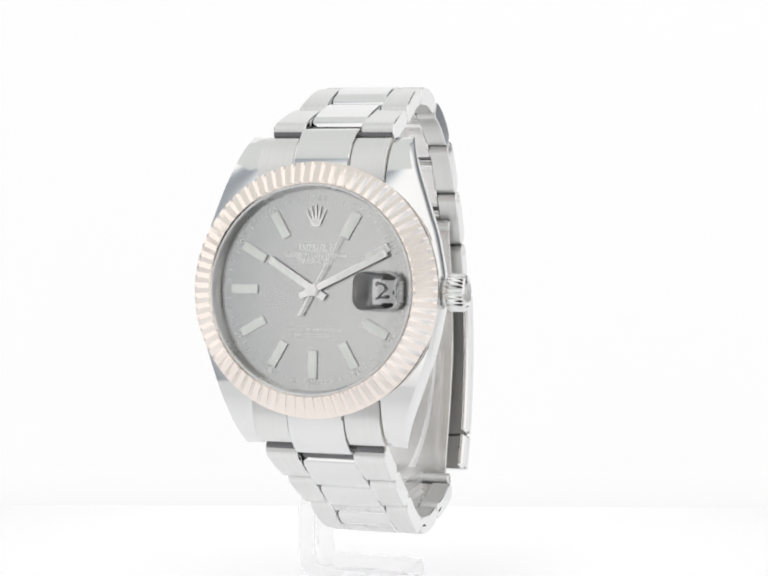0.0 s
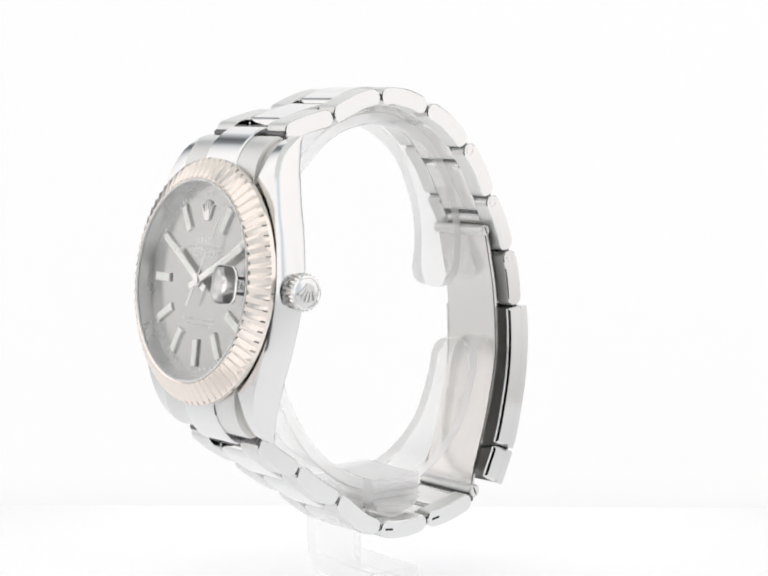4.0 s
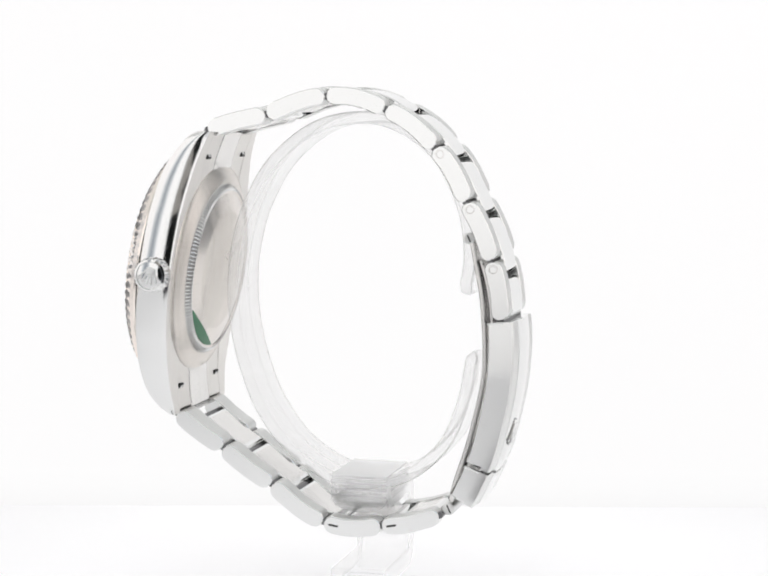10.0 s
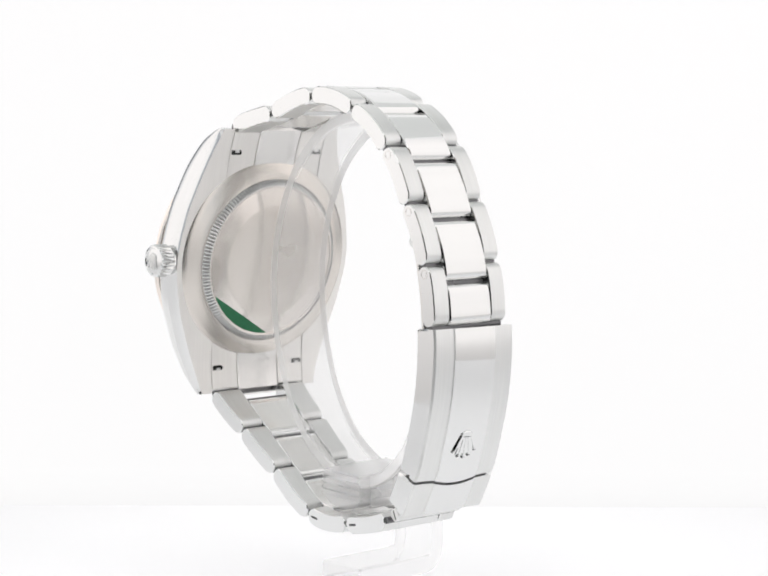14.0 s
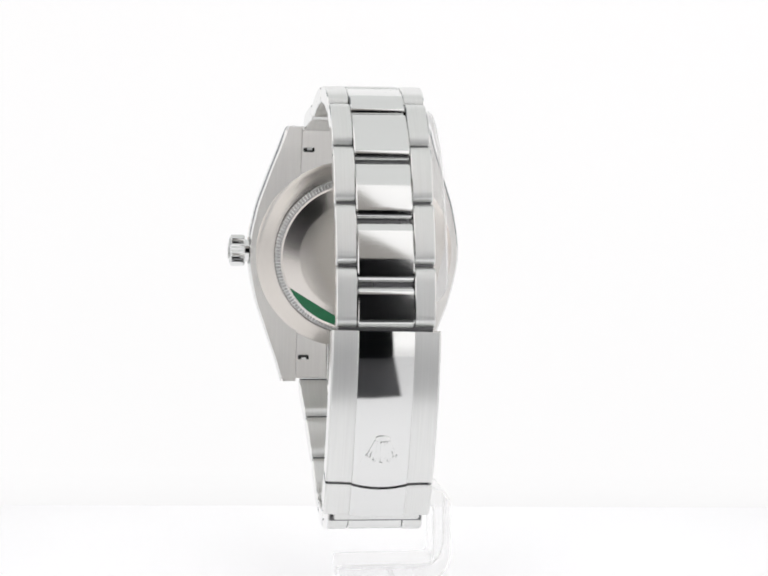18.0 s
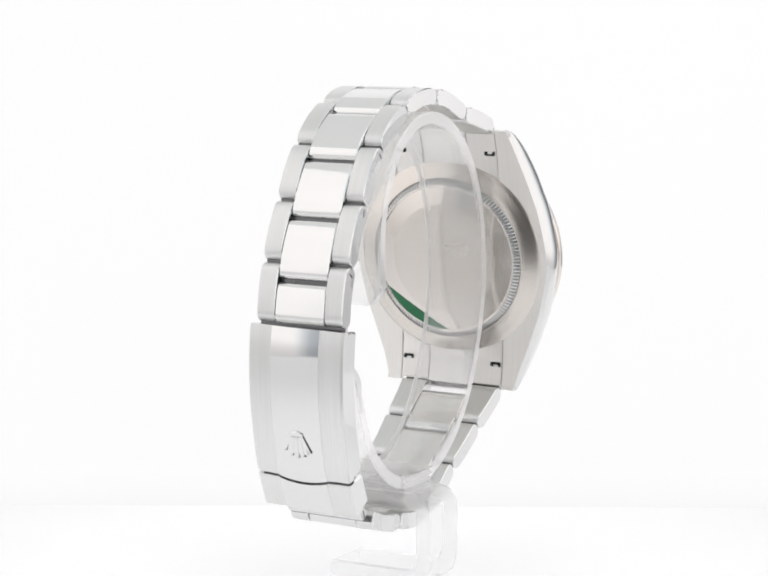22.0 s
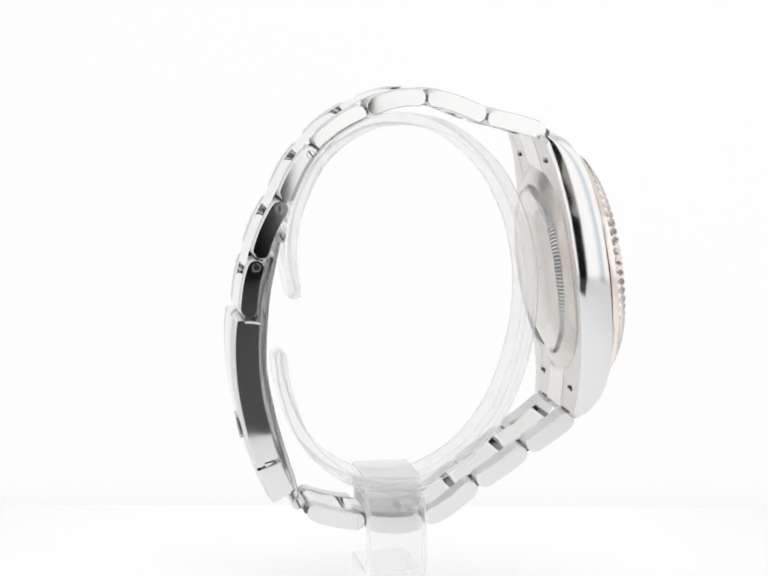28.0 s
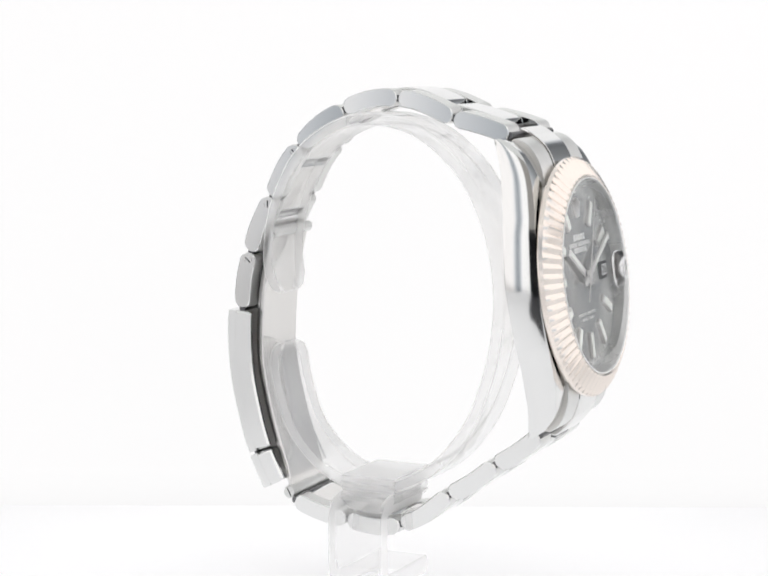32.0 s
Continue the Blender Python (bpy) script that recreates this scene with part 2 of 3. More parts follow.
def box(bm, x0, x1, y0, y1, z0, z1, bevel=0.0, mat=0, m=Matrix()):
    return prism(bm, [(x0, y0), (x1, y0), (x1, y1), (x0, y1)], z0, z1, bevel, mat, m)


def lathe(bm, profile, n=96, closed=True, mat=0, m=Matrix(), ends=False):
    """Turns a profile of (radius, z) about the z axis."""
    rings = []
    for r, z in profile:
        rings.append([bm.verts.new(m @ Vector((r * math.cos(2 * math.pi * k / n), r * math.sin(2 * math.pi * k / n), z))) for k in range(n)])
    pairs = list(zip(rings, rings[1:])) + ([(rings[-1], rings[0])] if closed else [])
    for a, b in pairs:
        for k in range(n):
            bm.faces.new((a[k], a[(k + 1) % n], b[(k + 1) % n], b[k])).material_index = mat
    if ends:
        bm.faces.new(rings[0][::-1]).material_index = mat
        bm.faces.new(rings[-1]).material_index = mat
    return bm


def bent_bar(bm, path, s0, s1, h, xa, xb, ends=1.0, bevel=0.26, n=10, rise=0.0, mats=(0, 1, 0), tip=6, arch=0.0):
    """A bar along the path, h thick, from xa to xb (numbers or functions of s), with rounded ends and bevelled flanks. arch: how far its middle bows out."""
    fa = xa if callable(xa) else (lambda s: xa)
    fb = xb if callable(xb) else (lambda s: xb)

    def outline(shrink):
        hh, a, b = h / 2 - shrink, s0 + shrink, s1 - shrink
        r = max(0.05, hh * ends)
        out = []
        for k in range(n + 1):
            s = a + r + (b - a - 2 * r) * k / n
            out.append((s, hh + rise))
        for k in range(1, tip):
            t = math.pi / 2 - math.pi * k / tip
            out.append((b - r + r * math.cos(t), hh * math.sin(t) + rise))
        for k in range(n + 1):
            s = b - r - (b - a - 2 * r) * k / n
            out.append((s, -hh + rise))
        for k in range(1, tip):
            t = -math.pi / 2 - math.pi * k / tip
            out.append((a + r + r * math.cos(t), hh * math.sin(t) + rise))
        return out
    full, small = outline(0), outline(bevel)

    def ring(ol, fx, dx):
        got = []
        for s, o in ol:
            u = 2 * (s - s0) / (s1 - s0) - 1
            p = path.at(s, o + arch * (1 - u * u))
            got.append(bm.verts.new((fx(s) + dx, p.x, p.y)))
        return got
    rings = [ring(small, fa, 0), ring(full, fa, bevel), ring(full, fb, -bevel), ring(small, fb, 0)]
    k = len(full)
    for j, (a, b) in enumerate(zip(rings, rings[1:])):
        for i in range(k):
            bm.faces.new((a[i], a[(i + 1) % k], b[(i + 1) % k], b[i])).material_index = (mats[3] if len(mats) > 3 else mats[1]) if j != 1 else (mats[2] if len(mats) > 2 else mats[-1]) if n + tip <= i < 2 * n + tip else mats[0]
    for r in (rings[0][::-1], rings[-1]):
        bm.faces.new(r).material_index = mats[1]
    return bm


def rounded(w, h, r, n=6):
    """Outline of a rounded rectangle about the origin."""
    out = []
    for cx, cy, a0 in ((w / 2 - r, h / 2 - r, 0), (-w / 2 + r, h / 2 - r, 90), (-w / 2 + r, -h / 2 + r, 180), (w / 2 - r, -h / 2 + r, 270)):
        for k in range(n + 1):
            a = radians(a0 + 90 * k / n)
            out.append((cx + r * math.cos(a), cy + r * math.sin(a)))
    return out


def coronet(bm, w, h, z0, z1, m=Matrix(), bevel=0.08):
    """A five-pronged emblem, its foot at y = 0, as plain shapes."""
    for k in range(-2, 3):
        x0, x1 = k * w * 0.085, k * w * 0.225
        y1 = h * (0.93 - 0.055 * k * k)
        half, tip = w * 0.065, w * 0.028
        prism(bm, [(x0 - half, h * 0.16), (x0 + half, h * 0.16), (x1 + tip, y1), (x1 - tip, y1)], z0, z1, bevel * 0.4, m=m)
        r = w * 0.05
        prism(bm, [(x1 + r * math.cos(a * math.pi / 5), y1 + r * math.sin(a * math.pi / 5)) for a in range(10)], z0, z1, bevel * 0.4, m=m)
    ring = [(w * 0.24 * math.cos(a * math.pi / 12), h * 0.12 + h * 0.12 * math.sin(a * math.pi / 12)) for a in range(24)]
    prism(bm, ring, z0, z1, bevel, m=m)
    return bm


def lettering(text, size, mat, parent, m, name="print", squeeze=1.0):
    """Printed words in the built-in font, as a thin mesh."""
    cu = bpy.data.curves.new(name, "FONT")
    cu.body, cu.size, cu.align_x, cu.align_y = text, size * MM, "CENTER", "CENTER"
    cu.extrude, cu.resolution_u = 0.012 * MM, 2
    tmp = bpy.data.objects.new(name, cu)
    me = bpy.data.meshes.new_from_object(tmp)
    bpy.data.objects.remove(tmp)
    me.transform(Matrix.Diagonal((squeeze, 1, 1, 1)))
    me.materials.clear()
    me.materials.append(mat)
    return part(name, me, mat, parent, "", m)


# ---- the tent: floor with a sweep, back, sides, top, front wings with the camera's mouth; dark room round it ----
def slab(name, corners, thick, mat, label, normal):
    """A flat panel of the tent: four corners in metres, thickened along the normal."""
    bm = bmesh.new()
    nv = Vector(normal) * thick
    a = [bm.verts.new(c) for c in corners]
    b = [bm.verts.new(Vector(c) + nv) for c in corners]
    bm.faces.new(a)
    bm.faces.new(b[::-1])
    for i in range(4):
        bm.faces.new((a[i], b[i], b[(i + 1) % 4], a[(i + 1) % 4]))
    me = bpy.data.meshes.new(name)
    bmesh.ops.recalc_face_normals(bm, faces=bm.faces)
    bm.to_mesh(me)
    bm.free()
    me.materials.append(mat)
    return tagged(new(name, me), label, "tent panel", kind="structure")


EDGE = -0.116          # front edge of the glowing floor
slab("floor", [(-0.27, EDGE, 0), (0.27, EDGE, 0), (0.27, 0.058, 0), (-0.27, 0.058, 0)], 0.012, floor_white, "white acrylic floor with added glow", (0, 0, -1))
TONGUE = 0.034          # half the dark wedge's width where it meets the floor; it widens to the mouth
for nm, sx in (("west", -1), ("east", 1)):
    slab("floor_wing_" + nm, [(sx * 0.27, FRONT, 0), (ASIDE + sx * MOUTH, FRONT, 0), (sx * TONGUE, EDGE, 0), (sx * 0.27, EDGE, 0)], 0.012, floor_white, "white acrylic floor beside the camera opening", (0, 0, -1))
# unseen dark wedge, added so the polished steel mirrors something dark
slab("dark_wedge", [(ASIDE - MOUTH, FRONT, -0.004), (ASIDE + MOUTH, FRONT, -0.004), (TONGUE, EDGE, -0.004), (-TONGUE, EDGE, -0.004)], 0.008, wedge_grey, "added dark wedge before the floor, for reflections", (0, 0, -1))
back_bm = bmesh.new()
rows = []
for y, z in [(0.058, -0.012), (0.058, 0.0)] + [(0.058 + 0.33 * math.sin(a * math.pi / 36), 0.33 - 0.33 * math.cos(a * math.pi / 36)) for a in range(1, 16)]:
    rows.append([back_bm.verts.new((x, y + d, z - d)) for x, d in ((-0.17, 0), (0.17, 0))])
for a, b in zip(rows, rows[1:]):
    back_bm.faces.new((a[0], a[1], b[1], b[0]))
back_me = bpy.data.meshes.new("wall_back")
back_bm.to_mesh(back_me)
back_bm.free()
for f in back_me.polygons:
    f.use_smooth = True
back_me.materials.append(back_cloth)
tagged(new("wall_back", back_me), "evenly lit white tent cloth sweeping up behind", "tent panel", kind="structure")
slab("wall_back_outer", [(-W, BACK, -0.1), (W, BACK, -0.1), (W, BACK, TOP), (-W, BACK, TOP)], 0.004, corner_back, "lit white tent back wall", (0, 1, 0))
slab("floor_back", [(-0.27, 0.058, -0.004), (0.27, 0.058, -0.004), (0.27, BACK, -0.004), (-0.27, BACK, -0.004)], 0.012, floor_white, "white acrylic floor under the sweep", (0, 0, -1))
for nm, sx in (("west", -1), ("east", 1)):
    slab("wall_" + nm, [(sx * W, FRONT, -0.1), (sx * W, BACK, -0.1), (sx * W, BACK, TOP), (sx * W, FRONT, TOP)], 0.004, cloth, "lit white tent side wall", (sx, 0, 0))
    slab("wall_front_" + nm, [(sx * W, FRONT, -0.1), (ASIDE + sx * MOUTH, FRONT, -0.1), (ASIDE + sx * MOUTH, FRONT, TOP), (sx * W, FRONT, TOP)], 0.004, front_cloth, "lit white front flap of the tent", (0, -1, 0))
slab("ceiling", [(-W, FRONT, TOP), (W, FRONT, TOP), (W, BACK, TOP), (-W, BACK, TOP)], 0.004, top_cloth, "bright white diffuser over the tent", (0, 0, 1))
slab("wall_front_top", [(ASIDE - MOUTH, FRONT, 0.27), (ASIDE + MOUTH, FRONT, 0.27), (ASIDE + MOUTH, FRONT, TOP), (ASIDE - MOUTH, FRONT, TOP)], 0.004, dim_cloth, "dimly glowing flap over the camera opening", (0, -1, 0))
room_bm = bmesh.new()
bmesh.ops.create_cube(room_bm, size=1.0, matrix=Matrix.Translation((0, -0.2, 0.3)) @ Matrix.Diagonal((3.0, 3.4, 2.4, 1)))
bmesh.ops.reverse_faces(room_bm, faces=room_bm.faces)
room_me = bpy.data.meshes.new("room")
room_bm.to_mesh(room_me)
room_bm.free()
room_me.materials.append(dark_wall)
tagged(new("room_wall", room_me), "dark painted walls of the photo studio", "wall", kind="structure")

# ---- the watch ----
HEAD_TWIST = 0.3       # degrees by which the head sits askew on the bracelet
watch = tagged(new("wristwatch"), "steel wristwatch, fluted gold bezel, grey dial, on clear stand", "wristwatch")
LEAN = radians(7.3)
HEAD = Matrix(((1, 0, 0, 0), (0, math.sin(LEAN), -math.cos(LEAN), -37.62 * MM), (0, math.cos(LEAN), math.sin(LEAN), -8.47 * MM), (0, 0, 0, 1))) @ pose(0, 0, 0, 0, 0, HEAD_TWIST)


# middle case with four lugs
INNER = 10.75           # half the gap between the lugs
flank = Path([(-24.9, 13.7), (-20.5, 15.1), (-16.5, 16.55), (-13, 17.75), (-9.4, 18.95), (-4, 20.1), (0, 20.5), (4, 20.1), (9.4, 18.95), (13, 17.75), (16.5, 16.55), (20.5, 15.1), (24.9, 13.7)], 1)
flank_y, flank_w = [q.x for q in flank.pos], [q.y for q in flank.pos]
ridge = Path([(0, -0.8), (8, -0.8), (12.6, -0.95), (16.7, -1.35), (19.8, -2.2), (22, -3.3), (23.6, -4.8), (24.5, -6.2), (24.9, -6.95)], 1)
ridge_y, ridge_z = [q.x for q in ridge.pos], [q.y for q in ridge.pos]


def half_width(y):
    return float(np.interp(y, flank_y, flank_w))


def lug_top(y):
    return float(np.interp(abs(y), ridge_y, ridge_z))


def lug_foot(y):
    return float(np.interp(abs(y), [0, 10, 14, 19, 21.2, 24.4, 24.9], [-6.4, -6.4, -6.5, -6.9, -7.25, -8.0, -8.15]))


def make_case():
    """Both flanks with their lugs: narrow polished chamfers between the lug tops, the bowed flanks and the brushed underside."""
    bm = bmesh.new()
    for side in (1, -1):
        rings = []
        for k in range(121):
            y = -24.9 + 49.8 * k / 120
            w, t, b = half_width(y), lug_top(y), lug_foot(y)
            thin = min(1.0, (t - b) / 3.0)
            hi, lo = t - 0.42 * thin, b + 0.5 * thin
            belly = [(w - 0.2 * thin + 0.30 * thin * (1 - (2 * q / 6 - 1) ** 2), hi + (lo - hi) * q / 6) for q in range(7)]
            crown_top = 0.10 * thin
            sec = [(INNER, t - 0.12), (INNER + 0.12, t), ((INNER + w - 0.42) / 2, t + crown_top), (w - 0.42, t)] + belly + [(w - 0.5, b), (INNER + 0.12, b), (INNER, b + 0.12)]
            rings.append([bm.verts.new((side * x, y, z)) for x, z in sec])
        n = len(rings[0])
        for a, b in zip(rings, rings[1:]):
            for i in range(n):
                f = bm.faces.new((a[i], a[(i + 1) % n], b[(i + 1) % n], b[i]))
                f.material_index = 1 if i >= 11 else 2 if i in (0, 1, 2) else 0
        bm.faces.new(rings[0])
        bm.faces.new(rings[-1][::-1])
    lathe(bm, [(16.0, -0.85), (19.3, -0.85), (19.3, -6.3), (16.0, -6.3)], 96, mat=1)
    return bm


case = part("case", make_case(), [case_steel, case_under, lug_steel], watch, "polished steel case with four lugs", HEAD, 30)
# case back
bm = bmesh.new()
lathe(bm, [(18.95, -5.9), (18.9, -6.42), (18.6, -6.66), (17.9, -6.95), (16.8, -7.38), (15.75, -7.82), (15.45, -7.86), (15.3, -7.5), (15.3, -6.0)], 128)
back = part("case_back", bm, back_steel, watch, "satin steel case back", HEAD)
bm = bmesh.new()
N = 144
rings = [[], [], [], [], []]
for k in range(N * 4):
    a = math.pi * k / (2 * N)
    deep = (0.0, 0.0, 0.7, 0.7)[k % 4]
    for ring, (r, z) in zip(rings, ((15.48 - deep * 0.4, -7.72), (15.42 - deep, -7.9), (14.95 - deep, -8.5), (14.5 - deep * 0.2, -8.72 + deep * 0.3), (14.3, -8.75))):
        ring.append(bm.verts.new((r * math.cos(a), r * math.sin(a), z)))
for a, b in zip(rings, rings[1:]):
    # groove floors get a darker colour, painting the shade between teeth
    for k in range(4 * N):
        bm.faces.new((a[k], a[(k + 1) % (4 * N)], b[(k + 1) % (4 * N)], b[k])).material_index = 1 if k % 4 == 2 else 0
part("knurled_ring", bm, [metal("knurled_steel", STEEL, 0.25, 0.02), metal("shaded_groove_steel", (0.42, 0.41, 0.40), 0.35, 0.02)], back, "finely knurled steel ring", None, 0)
bm = bmesh.new()
lathe(bm, [(14.32, -8.7), (14.1, -8.66), (13.9, -8.55), (10.9, -9.03), (10.7, -9.06)], 96, closed=False)
part("polished_band", bm, metal("polished_band_steel", (0.70, 0.665, 0.63), 0.16, 0.01), back, "polished ring of the case back", None)
bm = bmesh.new()
lathe(bm, [(10.7, -9.06), (10.5, -9.10), (7, -9.11), (3.5, -9.12), (0.4, -9.12)], 96, closed=False)
bm.faces.new([v for v in bm.verts][-96:])
part("back_disc", bm, back_steel, back, "satin centre of the case back", None)
# remnant of green film: the part of a disc under a chord
a0, a1 = math.atan2(-6.2, 12.5), math.atan2(-13.95, -0.2)
arc = [(13.85 * math.cos(a0 + (a1 - a0) * k / 24), 13.85 * math.sin(a0 + (a1 - a0) * k / 24)) for k in range(25)]


def back_z(x, y):
    return float(np.interp(math.hypot(x, y), [3.5, 10.5, 10.9, 13.9, 14.3], [-9.12, -9.1, -9.03, -8.55, -8.7])) - 0.05


bm = bmesh.new()
c0, c1 = Vector(arc[0]), Vector(arc[-1])
strip_rows = []
for k in range(25):
    p, q = c0.lerp(c1, k / 24), Vector(arc[k])
    strip_rows.append([bm.verts.new((*p.lerp(q, j / 5), back_z(*p.lerp(q, j / 5)))) for j in range(6)])
for a, b in zip(strip_rows, strip_rows[1:]):
    for j in range(5):
        if (a[j].co - a[j + 1].co).length + (b[j].co - b[j + 1].co).length > 1e-4:
            bm.faces.new((a[j], a[j + 1], b[j + 1], b[j]))
bmesh.ops.remove_doubles(bm, verts=bm.verts, dist=1e-5)
part("sticker", bm, green_film, back, "remnant of a green protective sticker", None)

# bezel: 72 flutes
bm = bmesh.new()
F = 72
prof = [(16.75, 0.9), (16.75, 2.4), (17.0, 2.55)]
fl = [(17.1, 2.58), (17.35, 2.55), (19.85, 1.1), (20.4, 0.4)]
base = [(20.4, -0.3), (20.2, -0.62), (19.3, -0.78), (16.75, -0.82)]
n = F * 4
rings = []
for r, z in prof:
    rings.append([bm.verts.new((r * math.cos(2 * math.pi * k / n), r * math.sin(2 * math.pi * k / n), z)) for k in range(n)])
for j, (r, z) in enumerate(fl):
    ring = []
    for k in range(n):
        d = (0.0, 0.21, 0.42, 0.21)[k % 4] * (0.3 if j == 0 else 0.12 if j == 3 else 1.0)
        ring.append(bm.verts.new(((r - d * 0.55) * math.cos(2 * math.pi * k / n), (r - d * 0.55) * math.sin(2 * math.pi * k / n), z - d * 0.84)))
    rings.append(ring)
for r, z in base:
    rings.append([bm.verts.new((r * math.cos(2 * math.pi * k / n), r * math.sin(2 * math.pi * k / n), z)) for k in range(n)])
for a, b in zip(rings, rings[1:] + rings[:1]):
    for k in range(n):
        bm.faces.new((a[k], a[(k + 1) % n], b[(k + 1) % n], b[k]))
part("bezel", bm, gold, watch, "fluted pale white gold bezel", HEAD, 14)

# dial, inner ring, crystal
bm = bmesh.new()
lathe(bm, [(16.1, -0.6), (16.1, 0.0), (8, 0.0), (0.3, 0.0)], 128, closed=False)
bm.faces.new([v for v in bm.verts][-128:])
dial = part("dial", bm, dial_grey, watch, "slate grey sunray dial", HEAD)
bm = bmesh.new()
lathe(bm, [(16.0, 0.01), (16.12, 0.75), (16.25, 1.45), (16.4, 2.2), (16.74, 2.25), (16.74, -0.3), (16.0, -0.3)], 128)
part("inner_ring", bm, metal("ring_steel", STEEL, 0.28, 0.02), watch, "polished steel ring round the dial", HEAD)
bm = bmesh.new()
lathe(bm, [(16.72, 1.2), (16.72, 2.5), (16.6, 2.7), (16.4, 2.77), (8, 2.78), (0.001, 2.78)], 128, closed=False)
gasket = bmesh.new()
lathe(gasket, [(16.46, 2.3), (16.7, 2.3), (16.7, 2.5), (16.56, 2.6), (16.46, 2.55)], 128)
part("gasket", gasket, white_print, watch, "thin white seal round the crystal", HEAD)
crystal = part("crystal", bm, sapphire_pane, watch, "clear sapphire crystal", HEAD)
bm = bmesh.new()
lens = []
LENS_R = 7.0
for k in range(9):
    ring = []
    for x, y in rounded(7.4, 6.2, 1.9):
        x, y = x * (1.0 - 0.06 * k), y * (1.0 - 0.06 * k)
        ring.append(bm.verts.new((x + 10.9, y, 2.8 if k == 0 else 2.8 + 1.2 - (x * x + y * y) / (2 * LENS_R))))
    lens.append(ring)
for k in (0.38, 0.26, 0.13):
    lens.append([bm.verts.new((x * k + 10.9, y * k, 2.8 + 1.2 - k * k * (x * x + y * y) / (2 * LENS_R))) for x, y in rounded(7.4, 6.2, 1.9)])
for a, b in zip(lens, lens[1:]):
    for i in range(len(a)):
        bm.faces.new((a[i], a[(i + 1) % len(a)], b[(i + 1) % len(a)], b[i]))
bm.faces.new(lens[0][::-1])
bm.faces.new(lens[-1])
cyclops = part("date_lens", bm, sapphire, crystal, "raised magnifier over the date", None, 50)
cyclops.visible_shadow = False

# date window, markers, print
bm = bmesh.new()
# flat dark panel, wider on the left, stands in for the window's wall
outer, inner = rounded(4.4, 3.0, 0.12, 2), rounded(2.65, 1.95, 0.1, 2)
va = [[bm.verts.new((x + mid, y, z)) for x, y in o] for o, z, mid in ((outer, 0.0, 10.25), (outer, 0.05, 10.25), (inner, 0.05, 11.08), (inner, 0.02, 11.08))]
for a, b in zip(va, va[1:]):
    for i in range(len(a)):
        bm.faces.new((a[i], a[(i + 1) % len(a)], b[(i + 1) % len(a)], b[i]))
part("date_frame", bm, dark_hole, dial, "flat dark panel round the date disc")
bm = bmesh.new()
prism(bm, [(x + 11.08, y) for x, y in inner], 0.004, 0.03)
part("date_disc", bm, date_white, dial, "white date disc")
lettering("26", 2.0, black_print, dial, pose(11.15 * MM, 0.0, 0.045 * MM), "date_number", 1.15)

bm = bmesh.new()
box(bm, -0.72, 0.72, 9.6, 14.1, 0.0, 0.42, 0.12)
marker_me = None
lume_me = None
for hour in (1, 2, 4, 5, 6, 7, 8, 9, 10, 11):
    mk = part("hour_marker", bm if marker_me is None else marker_me, hand_metal, dial, "", pose(0, 0, 0, 0, 0, -30 * hour))
    marker_me = mk.data
for k, mk in enumerate([o for o in dial.children if o.name.startswith("hour_marker")]):
    if lume_me is None:
        lb = bmesh.new()
        box(lb, -0.56, 0.56, 9.85, 13.85, 0.424, 0.46, 0.02)
        lume_me = part("lume_strip", lb, lume, mk).data
    else:
        part("lume_strip", lume_me, lume, mk)
bm = bmesh.new()
coronet(bm, 3.5, 3.6, 0.0, 0.35, Matrix.Translation((0, 10.0, 0)))
part("emblem", bm, hand_metal, dial, "applied metal emblem at twelve")

bm = bmesh.new()
for k in range(60):
    long = 0.75 if k % 5 else 0.0
    if long:
        box(bm, -0.045, 0.045, 14.25, 14.25 + long * 0.9, 0.004, 0.02, m=Matrix.Rotation(-radians(6 * k), 4, "Z"))
tagged(part("minute_track", bm, white_print, dial, "fine white minute strokes"), kind="stuff")
for hour, text in ((12, "60"), (1, "5"), (2, "10"), (4, "20"), (5, "25"), (6, "30"), (7, "35"), (8, "40"), (10, "50"), (11, "55")):
    a = -30 * hour
    lettering(text, 1.40, white_print, dial, pose(0, 0, 0.014 * MM, 0, 0, a) @ pose(0, 14.6 * MM, 0), "minute_number", 1.15)
lettering("SWISS", 0.5, white_print, dial, pose(0, 0, 0.014 * MM, 0, 0, 180 + 11) @ pose(0, 14.75 * MM, 0, 0, 0, 180), "print", 1.2)
lettering("MADE", 0.5, white_print, dial, pose(0, 0, 0.014 * MM, 0, 0, 180 - 11) @ pose(0, 14.75 * MM, 0, 0, 0, 180), "print", 1.2)
lettering("SUPERLATIVE CHRONOMETER", 0.68, white_print, dial, pose(0, -6.35 * MM, 0.014 * MM), "print", 0.97)
lettering("OFFICIALLY CERTIFIED", 0.68, white_print, dial, pose(0, -7.25 * MM, 0.014 * MM), "print", 0.97)
